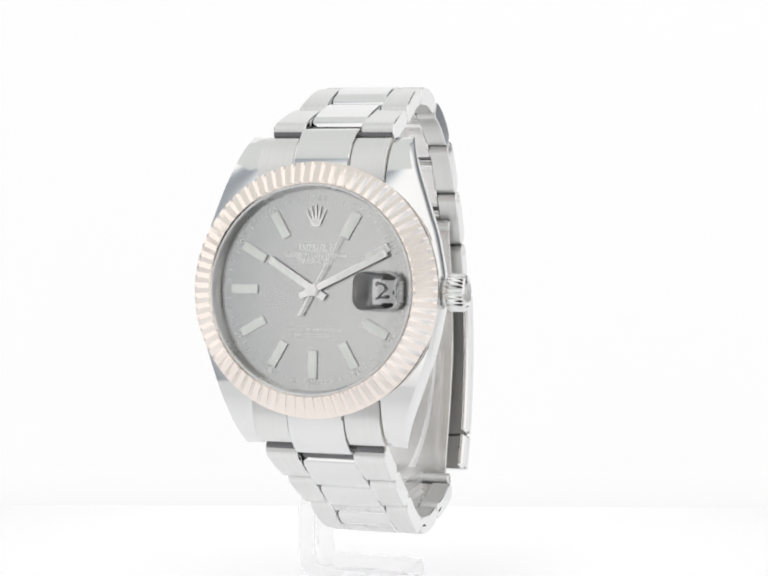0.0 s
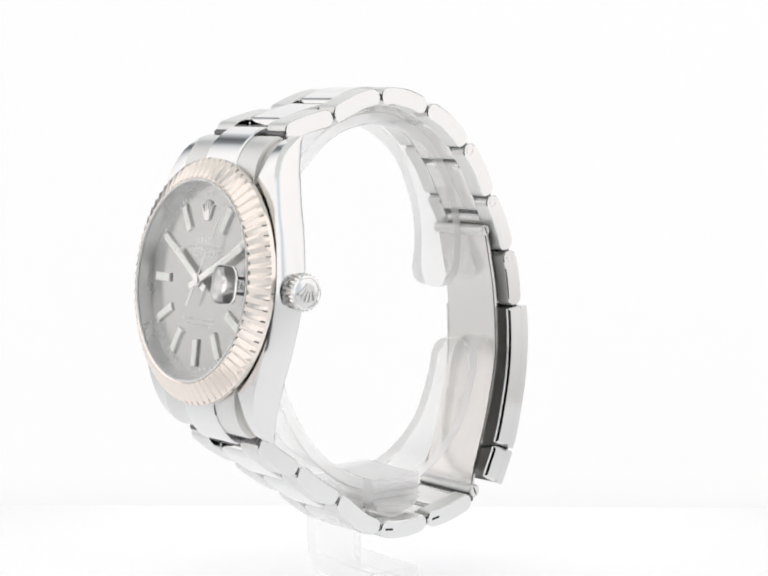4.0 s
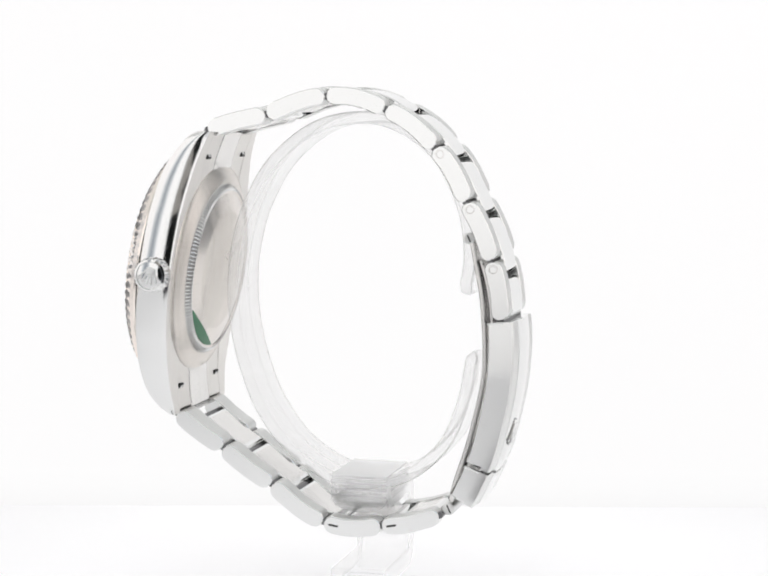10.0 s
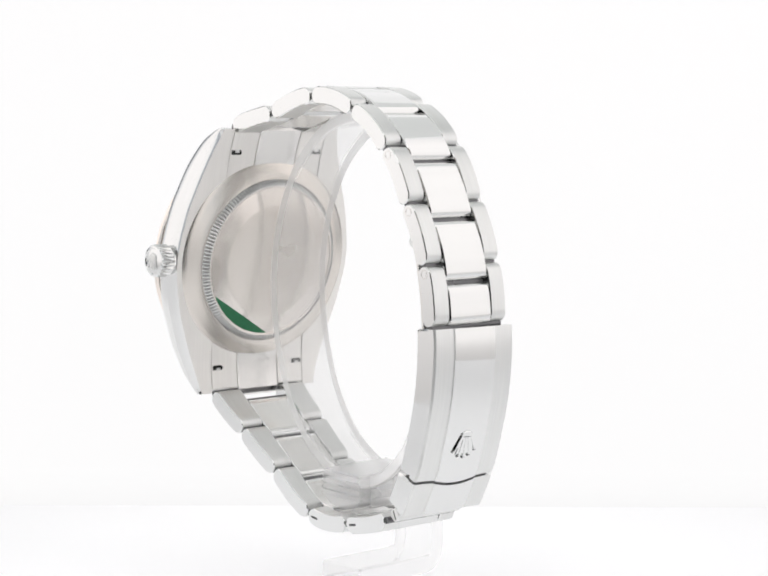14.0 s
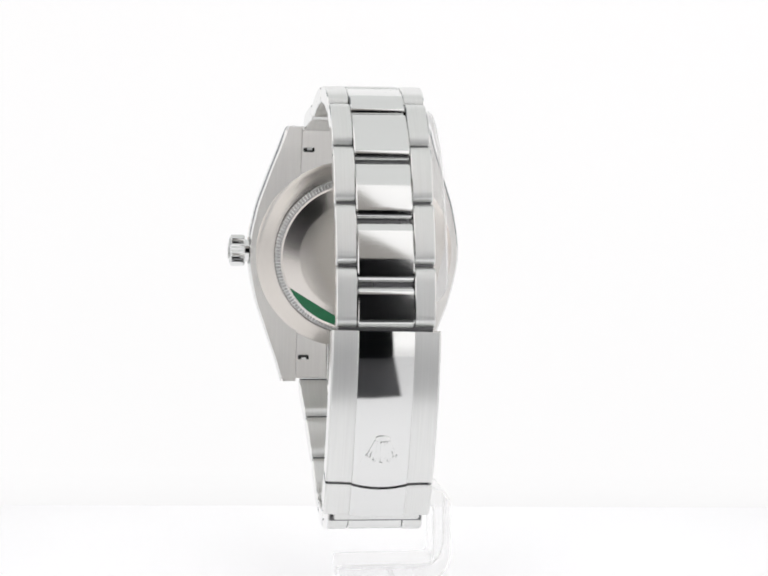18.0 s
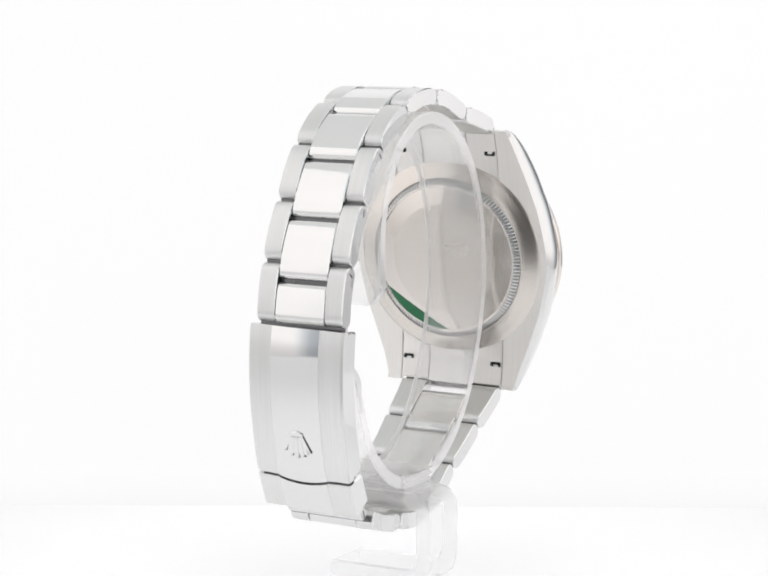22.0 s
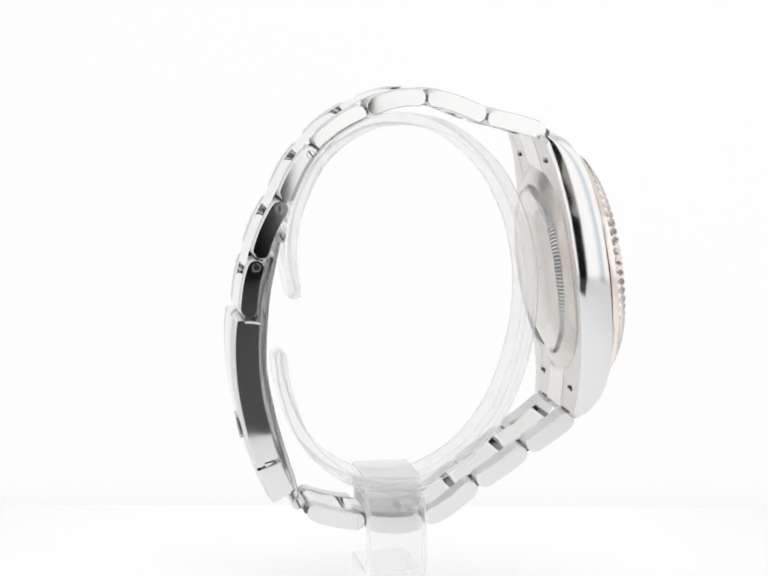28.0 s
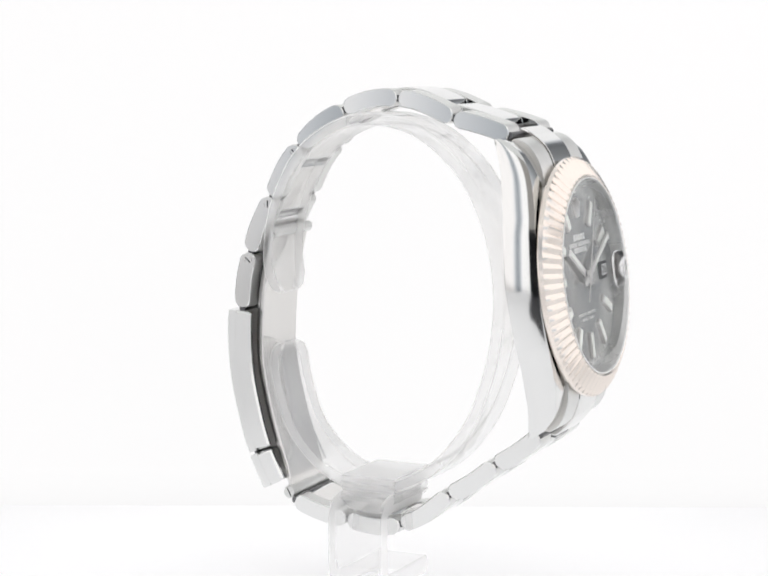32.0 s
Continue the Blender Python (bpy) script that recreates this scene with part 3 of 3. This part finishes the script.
# maker's words as plain bars, one a letter
for words, y, h, pitch in (([5], 6.75, 1.05, 1.18), ([6, 9], 5.55, 0.72, 0.66), ([8], 4.6, 0.85, 0.80)):
    bm = bmesh.new()
    total = sum(words) * pitch + (len(words) - 1) * pitch * 0.7
    x = -total / 2
    for count in words:
        for k in range(count):
            box(bm, x + pitch * 0.14, x + pitch * 0.40, y - h / 2, y + h / 2, 0.004, 0.03)
            box(bm, x + pitch * 0.62, x + pitch * 0.84, y - h / 2, y + h / 2, 0.004, 0.03)
            box(bm, x + pitch * 0.40, x + pitch * 0.62, y + h * (0.28 if k % 2 else -0.5), y + h * (0.5 if k % 2 else -0.28), 0.004, 0.03)
            x += pitch
        x += pitch * 0.7
    part("print", bm, white_print, dial, "row of plain white printed bars")


# the three batons of the time display
def hand(name, length, tail, width, z, angle, label):
    bm = bmesh.new()
    box(bm, -width / 2, width / 2, -tail, length, z, z + 0.26, 0.10)
    lathe(bm, [(0.3, z), (1.0, z), (1.0, z + 0.26), (0.3, z + 0.28)], 32)
    h = part(name, bm, hand_metal, watch, label, HEAD @ pose(0, 0, 0, 0, 0, angle))
    lb = bmesh.new()
    box(lb, -width * 0.27, width * 0.27, length * 0.30, length - 0.5, z + 0.262, z + 0.30, 0.02)
    part("lume_strip", lb, lume, h)
    return h


hand("hour_hand", 8.9, 2.3, 1.15, 0.62, 57.5, "polished baton hour hand with pale lume")
hand("minute_hand", 13.5, 2.5, 1.05, 0.98, -63.5, "polished baton minute hand with pale lume")
bm = bmesh.new()
prism(bm, [(-0.20, -4.7), (0.20, -4.7), (0.11, 0), (0.05, 14.0), (-0.05, 14.0), (-0.11, 0)], 1.30, 1.42)
lathe(bm, [(0.02, 1.28), (0.75, 1.28), (0.75, 1.46), (0.02, 1.50)], 32)
part("seconds_hand", bm, hand_metal, watch, "thin polished seconds hand", HEAD @ pose(0, 0, 0, 0, 0, -27.5))

# winding crown
bm = bmesh.new()
T = 26
rings = []
for x, r, deep in ((20.2, 2.2, 0), (20.9, 2.2, 0), (20.95, 2.75, 0.0), (21.2, 3.0, 0.30), (23.5, 3.0, 0.30), (23.75, 2.75, 0.05), (23.9, 2.4, 0), (23.72, 2.25, 0), (23.86, 1.7, 0), (23.95, 1.1, 0), (23.99, 0.5, 0), (24.0, 0.1, 0)):
    ring = []
    for k in range(T * 4):
        rr = r - deep * (0, 0.5, 1, 0.5)[k % 4]
        a = 2 * math.pi * k / (T * 4)
        ring.append(bm.verts.new((x, 0.1 + rr * math.cos(a), -4.2 + rr * math.sin(a))))
    rings.append(ring)
for a, b in zip(rings, rings[1:]):
    for k in range(T * 4):
        bm.faces.new((a[k], a[(k + 1) % (T * 4)], b[(k + 1) % (T * 4)], b[k]))
bm.faces.new(rings[-1])
crown = part("winding_crown", bm, polished, watch, "knurled polished steel winding crown", HEAD, 30)
bm = bmesh.new()
coronet(bm, 3.5, 3.1, 0.0, 0.30, Matrix.Translation((23.85, 0.1, -4.2)) @ Matrix.Rotation(radians(90), 4, "Y") @ Matrix.Rotation(radians(165), 4, "Z") @ Matrix.Translation((0, -1.5, 0)))
part("emblem", bm, brushed, crown, "raised emblem on the crown")

# ---- bracelet ----
UP = [(-27.9, 15.6), (-17.5, 18.35), (-7.0, 21.5), (3.4, 19.4), (12.05, 12.95), (17.65, 3.85), (22.0, -6.1), (23.9, -16.3)]
LOW = [(-33.6, -34.4), (-25.4, -40.3), (-16.6, -46.5), (-7.2, -52.7), (3.2, -52.85), (13.6, -50.4), (15.0, -49.4)]
up, low = Path(UP, 1), Path(LOW, -1)


def bracelet_half(s, path):
    k = path.knot
    return float(np.interp(s, [k[0], k[1], k[2], k[3], k[-1]], [10.3, 9.5, 8.8, 8.35, 8.2]))


def centre_half(s, path):
    return 4.72


THICK = 3.05
ARCH = 0.30
GAP = 0.13


def side_pair(path, s0, s1, parent, ends=0.9, h=THICK, rise=0.0):
    for sg in (1, -1):
        bm = bmesh.new()
        if sg > 0:
            bent_bar(bm, path, s0 + GAP, s1 - GAP, h, lambda s: centre_half(s, path) + 0.06, lambda s: bracelet_half(s, path), ends, 0.14, rise=rise, arch=ARCH)
        else:
            bent_bar(bm, path, s0 + GAP, s1 - GAP, h, lambda s: -bracelet_half(s, path), lambda s: -centre_half(s, path) - 0.06, ends, 0.14, rise=rise, arch=ARCH)
        part("side_link", bm, [brushed, polished], parent, "brushed outer link with polished flank")


def flank_at(path, s, side, turned=0.0):
    """The pose of a mark on a link's flank: its z points outward, its x along the bracelet."""
    p, q = path.at(s, ARCH * 0.4), path.at(s + 0.5, ARCH * 0.4)
    along = Vector((0, q.x - p.x, q.y - p.y)).normalized()
    out = Vector((side, 0, 0))
    return Matrix.Translation((bracelet_half(s, path) * side, p.x, p.y)) @ Matrix((along, out.cross(along), out)).transposed().to_4x4() @ Matrix.Rotation(radians(turned), 4, "Z")


def screw_at(path, s, parent, side, turned):
    """A link pin's end: a slotted head on one flank, a plain sunk pin on the other."""
    bm = bmesh.new()
    m = flank_at(path, s, side, turned)
    lathe(bm, [(0.60, -0.3), (0.60, 0.03), (0.78, 0.03), (0.78, -0.3)], 20, m=m)
    pin = part("pin_end", bm, blade_steel, parent, "slotted pin end" if side < 0 else "plain pin end")
    bm = bmesh.new()
    lathe(bm, [(0.01, 0.012), (0.50, 0.012), (0.57, -0.05), (0.01, -0.05)], 20, m=m)
    part("pin_face", bm, polished, pin)
    if side < 0:
        bm = bmesh.new()
        box(bm, -0.62, 0.62, -0.11, 0.11, -0.1, 0.035, m=m)
        part("screw_slot", bm, dark_hole, pin, "dark screw slot")


def slot_at(path, s, parent, side):
    """A short dark slot in a link's flank."""
    bm = bmesh.new()
    prism(bm, rounded(1.75, 0.36, 0.1, 2), -0.1, 0.012, m=flank_at(path, s, side))
    part("flank_slot", bm, dark_hole, parent, "short dark slot in the flank")


SHIFT = 0.30
END_TOP = [(14.0, -0.95), (17.0, -1.0), (19.4, -1.2), (20.8, -1.5), (22.2, -2.05), (23.4, -2.8), (24.75, -4.1), (25.5, -5.0), (26.1, -5.95)]
END_TIP = [(26.3, -6.6), (26.2, -7.3), (25.7, -7.9)]
END_FOOT = [(24.6, -8.1), (22.5, -7.55), (20.0, -7.0), (17.5, -6.7), (14.0, -6.4)]
SIDE_TOP = [(14.0, -1.0), (17.0, -1.05), (19.4, -1.35), (20.8, -1.75), (22.2, -2.4), (23.4, -3.3), (24.2, -4.3), (24.6, -5.1)]
SIDE_TIP = [(24.5, -5.7), (24.3, -6.3), (24.4, -7.2), (24.4, -7.75)]
SIDE_FOOT = [(24.2, -7.95), (22.5, -7.5), (20.0, -6.95), (17.5, -6.65), (14.0, -6.4)]


def smooth_line(points, n):
    """n + 1 points at even steps along a smooth curve through the given ones."""
    p = Path(points, 1)
    return [tuple(p.at(p.knot[-1] * k / n)) for k in range(n + 1)]


def end_piece(outline, tops, x0, x1, sign, name, parent, label, mats, round_off):
    """A solid cut to the lugs' profile (along the dial, out of it), between x0 and x1, with a rounded shoulder on each side."""
    bm = bmesh.new()
    n = len(outline)
    inward = []
    for i in range(n):
        a, b = Vector(outline[i - 1]), Vector(outline[(i + 1) % n])
        d = (b - a).normalized()
        inward.append(Vector((d.y, -d.x)))
    rings = []
    for x, inset in ((x0, round_off), (x0 + round_off * 0.3, round_off * 0.3), (x0 + round_off, 0.0), (x1 - round_off, 0.0), (x1 - round_off * 0.3, round_off * 0.3), (x1, round_off)):
        rings.append([bm.verts.new((x, sign * (p[0] + q.x * inset), p[1] + q.y * inset)) for p, q in zip(outline, inward)])
    for a, b in zip(rings, rings[1:]):
        for i in range(n):
            bm.faces.new((a[i], a[(i + 1) % n], b[(i + 1) % n], b[i])).material_index = 0 if i < tops else 1
    bm.faces.new(rings[0]).material_index = 1
    bm.faces.new(rings[-1][::-1]).material_index = 1
    return part(name, bm, mats, parent, label, HEAD if parent is watch else None, 22)


def end_link(sign):
    end = end_piece(smooth_line(END_TOP + END_TIP, 36) + END_FOOT, 34, -4.72, 4.72, sign, "end_link", watch, "polished centre of the end link between the lugs", [centre_steel, blade_steel], 0.25)
    for sg in (1, -1):
        xa, xb = sorted((sg * 4.80, sg * (INNER - 0.08)))
        side = end_piece(smooth_line(SIDE_TOP, 24) + SIDE_TIP + SIDE_FOOT, 24, xa, xb, sign, "end_link_side", end, "satin side of the end link", [brushed, case_under], 0.12)
        # notch over the spring bar, in the underside
        m = Matrix.Translation((9.3 * sg, sign * 20.6, -7.13)) @ Matrix.Rotation(radians(13 * sign), 4, "X")
        bm = bmesh.new()
        prism(bm, rounded(2.1, 1.25, 0.3, 4), -0.04, 0.3, m=m)
        part("spring_bar_notch", bm, dark_hole, side, "dark notch over the spring bar")
        bm = bmesh.new()
        box(bm, -0.55, 0.35, -0.25, 0.25, -0.10, 0.1, m=m)
        part("spring_bar_tip", bm, brushed, side, "steel tip of the spring bar")


def run_of_links(path, count, last_cut, pins, slots):
    k = path.knot
    for i in range(count):
        a, b = k[i], k[1 + i]
        nxt = k[2 + i] - b if 2 + i < len(k) else b - a
        c0, c1 = a + (b - a) * SHIFT, b + nxt * SHIFT
        if i == count - 1:
            c1 = b + last_cut
        bm = bmesh.new()
        bent_bar(bm, path, c0 + 0.2, c1 - 0.2, THICK - 0.15, lambda s: -centre_half(s, path), lambda s: centre_half(s, path), 0.75, 0.2, rise=0.10, mats=(0, 0, 1), arch=ARCH)
        link = part("bracelet_link", bm, [centre_steel, blade_steel], watch, "bracelet link with polished centre and brushed sides")
        side_pair(path, a, b, link)
        if i in pins:
            screw_at(path, a + 1.45, link, 1, 0)
            screw_at(path, a + 1.45, link, -1, (62, 75, 25)[i % 3])
        if i in slots:
            slot_at(path, a + 1.9, link, 1)
        # hinge tube between centre pieces, coloured dark to paint the shade in the slot
        bm = bmesh.new()
        p = path.at(c0)
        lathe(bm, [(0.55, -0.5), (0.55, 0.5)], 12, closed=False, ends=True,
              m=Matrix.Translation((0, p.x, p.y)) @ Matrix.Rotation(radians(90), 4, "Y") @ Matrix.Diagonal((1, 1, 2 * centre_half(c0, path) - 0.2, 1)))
        part("hinge_tube", bm, gap_shade, link, "hinge tube darkened for the shade in the gap")
        # pins take the same dark colour, painting shade between the outer links
        for at in ([a, b] if i == count - 1 else [a]):
            bm = bmesh.new()
            p = path.at(at)
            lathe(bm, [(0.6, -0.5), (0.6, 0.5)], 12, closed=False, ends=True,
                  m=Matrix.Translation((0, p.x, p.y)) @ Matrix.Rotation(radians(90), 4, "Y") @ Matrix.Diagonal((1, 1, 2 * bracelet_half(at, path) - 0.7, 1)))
            part("hinge_pin", bm, gap_shade, link, "steel pin darkened for the shade between outer links")


end_link(1)
end_link(-1)
run_of_links(up, 7, 0.2, (4, 5, 6), ())
run_of_links(low, 5, -0.3, (), (3, 4))

# ---- folding clasp ----
cover_path = Path([(25.65, -16.4), (25.85, -22.0), (25.3, -29.0), (23.6, -37.0), (21.95, -42.4), (19.2, -48.4)], 1)
ck = cover_path.knot
CUT = ck[4]


CLASP_LEAN = Matrix.Translation((0.0002, 0, -0.030)) @ pose(0, 0, 0, 0, -1.0, 0) @ Matrix.Translation((0, 0, 0.030))     # it sits a little askew


def clasp_piece(name, s0, s1, parent, label, bow0, bow1):
    """One folded sheet: two shoulders, a raised centre band and two side walls. bow: how far the ends swing along at the middle."""
    bm = bmesh.new()
    xs = [-9.05, -8.7, -7.0, -4.75, -4.6, -3, -1.5, 0, 1.5, 3, 4.6, 4.75, 7.0, 8.7, 9.05]
    top = [0.42 + k for k in (-0.12, 0.2, 0.2, 0.2, 0.40, 0.48, 0.54, 0.56, 0.54, 0.48, 0.40, 0.2, 0.2, 0.2, -0.12)]
    rows_o, rows_i = [], []
    for k in range(17):
        ro, ri = [], []
        for x, t in zip(xs, top):
            mid = max(0.0, 1 - (x / 5.2) ** 2)
            s = s0 + bow0 * mid + (s1 + bow1 * mid - s0 - bow0 * mid) * k / 16
            dip = -0.15 if k in (0, 16) else 0.0
            p, q = cover_path.at(s, t + dip), cover_path.at(s, -1.1)
            ro.append(bm.verts.new((x, p.x, p.y)))
            ri.append(bm.verts.new((x, q.x, q.y)))
        rows_o.append(ro)
        rows_i.append(ri)
    w = len(xs)
    for k in range(16):
        for i in range(w - 1):
            f = bm.faces.new((rows_o[k][i], rows_o[k][i + 1], rows_o[k + 1][i + 1], rows_o[k + 1][i]))
            f.material_index = 1 if 4 <= i <= 9 else 0
            bm.faces.new((rows_i[k][i], rows_i[k + 1][i], rows_i[k + 1][i + 1], rows_i[k][i + 1])).material_index = 0
        bm.faces.new((rows_o[k][0], rows_o[k + 1][0], rows_i[k + 1][0], rows_i[k][0])).material_index = 1
        bm.faces.new((rows_o[k][-1], rows_i[k][-1], rows_i[k + 1][-1], rows_o[k + 1][-1])).material_index = 1
    for k in (0, 16):
        for i in range(w - 1):
            bm.faces.new((rows_o[k][i], rows_i[k][i], rows_i[k][i + 1], rows_o[k][i + 1])).material_index = 1
    ob = part(name, bm, [brushed, centre_steel], parent, label, CLASP_LEAN, 25)
    for sd in (1, -1):
        wb = bmesh.new()
        xa, xb = (7.9, 9.03) if sd > 0 else (-9.03, -7.9)
        wall = Path([cover_path.at(s, -1.85) for s in np.linspace(s0, s1, 9)], 1)
        bent_bar(wb, wall, 0.02, wall.knot[-1] - 0.02, 4.3, xa, xb, 0.12, 0.34, 14, mats=(1, 1, 1), tip=4)
        part("side_wall", wb, [brushed, polished], ob, "polished side wall of the clasp")
    return ob


clasp = clasp_piece("clasp_cover", ck[0], CUT - 0.22, watch, "brushed clasp cover with polished centre band", 0.0, 0.75)
flap = clasp_piece("clasp_flap", CUT + 0.28, ck[-1], watch, "hinged lower flap of the clasp", 0.75, 0.0)
# dark strip added under the joint to paint its shadow
bm = bmesh.new()
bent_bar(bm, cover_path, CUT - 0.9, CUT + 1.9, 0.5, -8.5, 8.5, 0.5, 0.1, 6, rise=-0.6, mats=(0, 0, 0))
part("joint_shade", bm, gap_shade, clasp, "added dark strip for the clasp joint's shadow")
# embossed emblem on the cover, foot towards the bracelet's upper run
bm = bmesh.new()
s = ck[0] + (CUT - ck[0]) * 0.66
p, q = cover_path.at(s, 0.98), cover_path.at(s + 1.0, 0.98)
along = Vector((0, q.x - p.x, q.y - p.y)).normalized()
m = Matrix.Translation((0, p.x, p.y)) @ Matrix((Vector((1, 0, 0)), along, Vector((1, 0, 0)).cross(along))).transposed().to_4x4()
coronet(bm, 5.4, 5.2, 0.0, 0.26, m, 0.14)
prism(bm, [(-1.15, 0.5), (1.15, 0.5), (1.75, 2.6), (2.05, 4.1), (-2.05, 4.1), (-1.75, 2.6)], 0.0, 0.20, 0.16, m=m)
part("emblem", bm, polished, clasp, "embossed emblem on the clasp")

# folding blades and hinges
inner_blade = Path([(18.3, -2.4), (19.4, -8), (20.3, -13), (20.85, -21), (20.7, -26.5), (19.1, -34.3), (17.5, -40.0), (15.8, -45.3), (15.1, -48.9)], 1)
bm = bmesh.new()
bent_bar(bm, inner_blade, 0, inner_blade.knot[-1], 0.75, -6.6, 6.6, 0.8, 0.15, 26, mats=(0, 0, 0))
blade = part("folding_blade", bm, blade_steel, watch, "polished inner blade of the folding clasp")
bm = bmesh.new()
outer_blade = Path([(19.7, -6.0), (20.9, -10), (21.7, -15), (22.1, -22), (21.7, -28), (20.3, -34.5), (18.7, -40), (16.7, -45.5)], 1)
bent_bar(bm, outer_blade, 0, outer_blade.knot[-1], 0.7, -5.4, 5.4, 0.8, 0.15, 22, mats=(0, 0))
part("outer_blade", bm, blade_steel, blade, "second blade under the clasp cover")
for y, z, r, half in ((18.0, -2.4, 0.95, 6.9), (15.05, -49.3, 1.15, 7.3)):
    bm = bmesh.new()
    m = Matrix.Translation((0, y, z)) @ Matrix.Rotation(radians(90), 4, "Y")
    lathe(bm, [(r - 0.2, -half), (r, -half + 0.2), (r, half - 0.2), (r - 0.2, half)], 24, closed=False, ends=True, m=m)
    part("hinge_barrel", bm, brushed, blade, "steel hinge barrel")
    for sd in (1, -1):
        sb = bmesh.new()
        mm = Matrix.Translation((sd * half, y, z)) @ Matrix.Rotation(radians(90 * sd), 4, "Y")
        box(sb, -r * 0.7, r * 0.7, -0.12, 0.12, -0.1, 0.02, m=mm @ Matrix.Rotation(radians(25), 4, "Z"))
        part("screw_slot", sb, dark_hole, blade, "dark screw slot")

# ---- clear stand: an open ring on a bent strip ----
stand = tagged(new("watch_stand"), "clear acrylic C-ring watch stand on a bent foot", "watch stand")
ring_path = Path([(15.7, -13.3), (16.75, -5.4), (15.2, 3.5), (10.1, 12.4), (0.8, 17.6), (-9.8, 16.6), (-18.3, 10.4), (-23.2, 2.3), (-25.5, -5.7), (-26.1, -13.1),
                  (-25.4, -20.2), (-23.6, -27.2), (-20.3, -34.7), (-14.2, -41.9), (-5.0, -46.4), (5.2, -45.4), (13.2, -38.9), (17.0, -29.8), (18.0, -22.6)], 1)
bm = bmesh.new()
RING_END = ring_path.knot[-1]


def tongue(s):
    """Half the ring's width at s: both ends are tongues with well rounded corners."""
    d = max(0.0, 4.2 - min(s, RING_END - s))
    return 5.75 - 4.2 + math.sqrt(max(0.0, 4.2 * 4.2 - d * d))


def drift(s):
    """The ring is wound like a flat spring: its middle moves sideways from end to end."""
    return -4.5 + 4.3 * s / RING_END


bent_bar(bm, ring_path, 0, RING_END, 2.2, lambda s: drift(s) - tongue(s), lambda s: drift(s) + tongue(s), 1.0, 0.30, 200, mats=(0, 1, 0))
part("ring", bm, [acrylic, acrylic_side], stand, "open clear acrylic ring holding the bracelet")


def bent_strip(knots, h, ya, yb):
    """A strip bent in the x-z plane, from ya to yb."""
    bm = bmesh.new()
    p = Path(knots, 1)
    bent_bar(bm, p, 0, p.knot[-1], h, ya, yb, 0.3, 0.35, 40, mats=(0, 1, 0))
    for v in bm.verts:
        v.co = Vector((v.co.y, v.co.x, v.co.z))
    return bm


foot_knots = [(5.0, -49.2), (-4.0, -49.2), (-8.6, -49.2), (-10.6, -49.8), (-11.2, -51.6), (-11.2, -55), (-11.2, -59.3), (-10.6, -62.0), (-8.6, -63.0), (-2.0, -63.1), (7.8, -63.1)]
part("foot", bent_strip(foot_knots, 3.4, -6.6, 3.6), [acrylic, acrylic_side], stand, "bent clear acrylic strip under the ring")
bm = bmesh.new()
TEETH = 9
edge = [(7.6 - (0.65 if k % 2 else 0.0), -44.7 - 0.56 * k) for k in range(TEETH)]
outline = edge + [(-x, z) for x, z in reversed(edge)]
prism(bm, outline, -6.6, 3.6, 0.0, m=Matrix(((1, 0, 0, 0), (0, 0, 1, 0), (0, 1, 0, 0), (0, 0, 0, 1))))
part("ribbed_clamp", bm, acrylic_block, stand, "ribbed clear block joining ring and foot", None, 20)
bm = bmesh.new()
arc = [(-1.5 + 5.0 * math.cos(math.pi * k / 14), -49.0 - 2.25 * math.sin(math.pi * k / 14)) for k in range(15)]
prism(bm, arc, -7.2, 7.2, 0.0, m=Matrix(((0, 0, 1, 0), (1, 0, 0, 0), (0, 1, 0, 0), (0, 0, 0, 1))))
part("rounded_base", bm, acrylic_block, stand, "half-round clear pad under the ribbed block", None, 30)


# ---- what turns ----
def motions():
    offset = pose(1.2 * MM, 0, 0, 0, -0.8, 0.69)
    walk(watch, [(t, turn(t) @ offset) for t in range(0, 33)])
    walk(stand, [(t, turn(t)) for t in range(0, 33)])


motions()
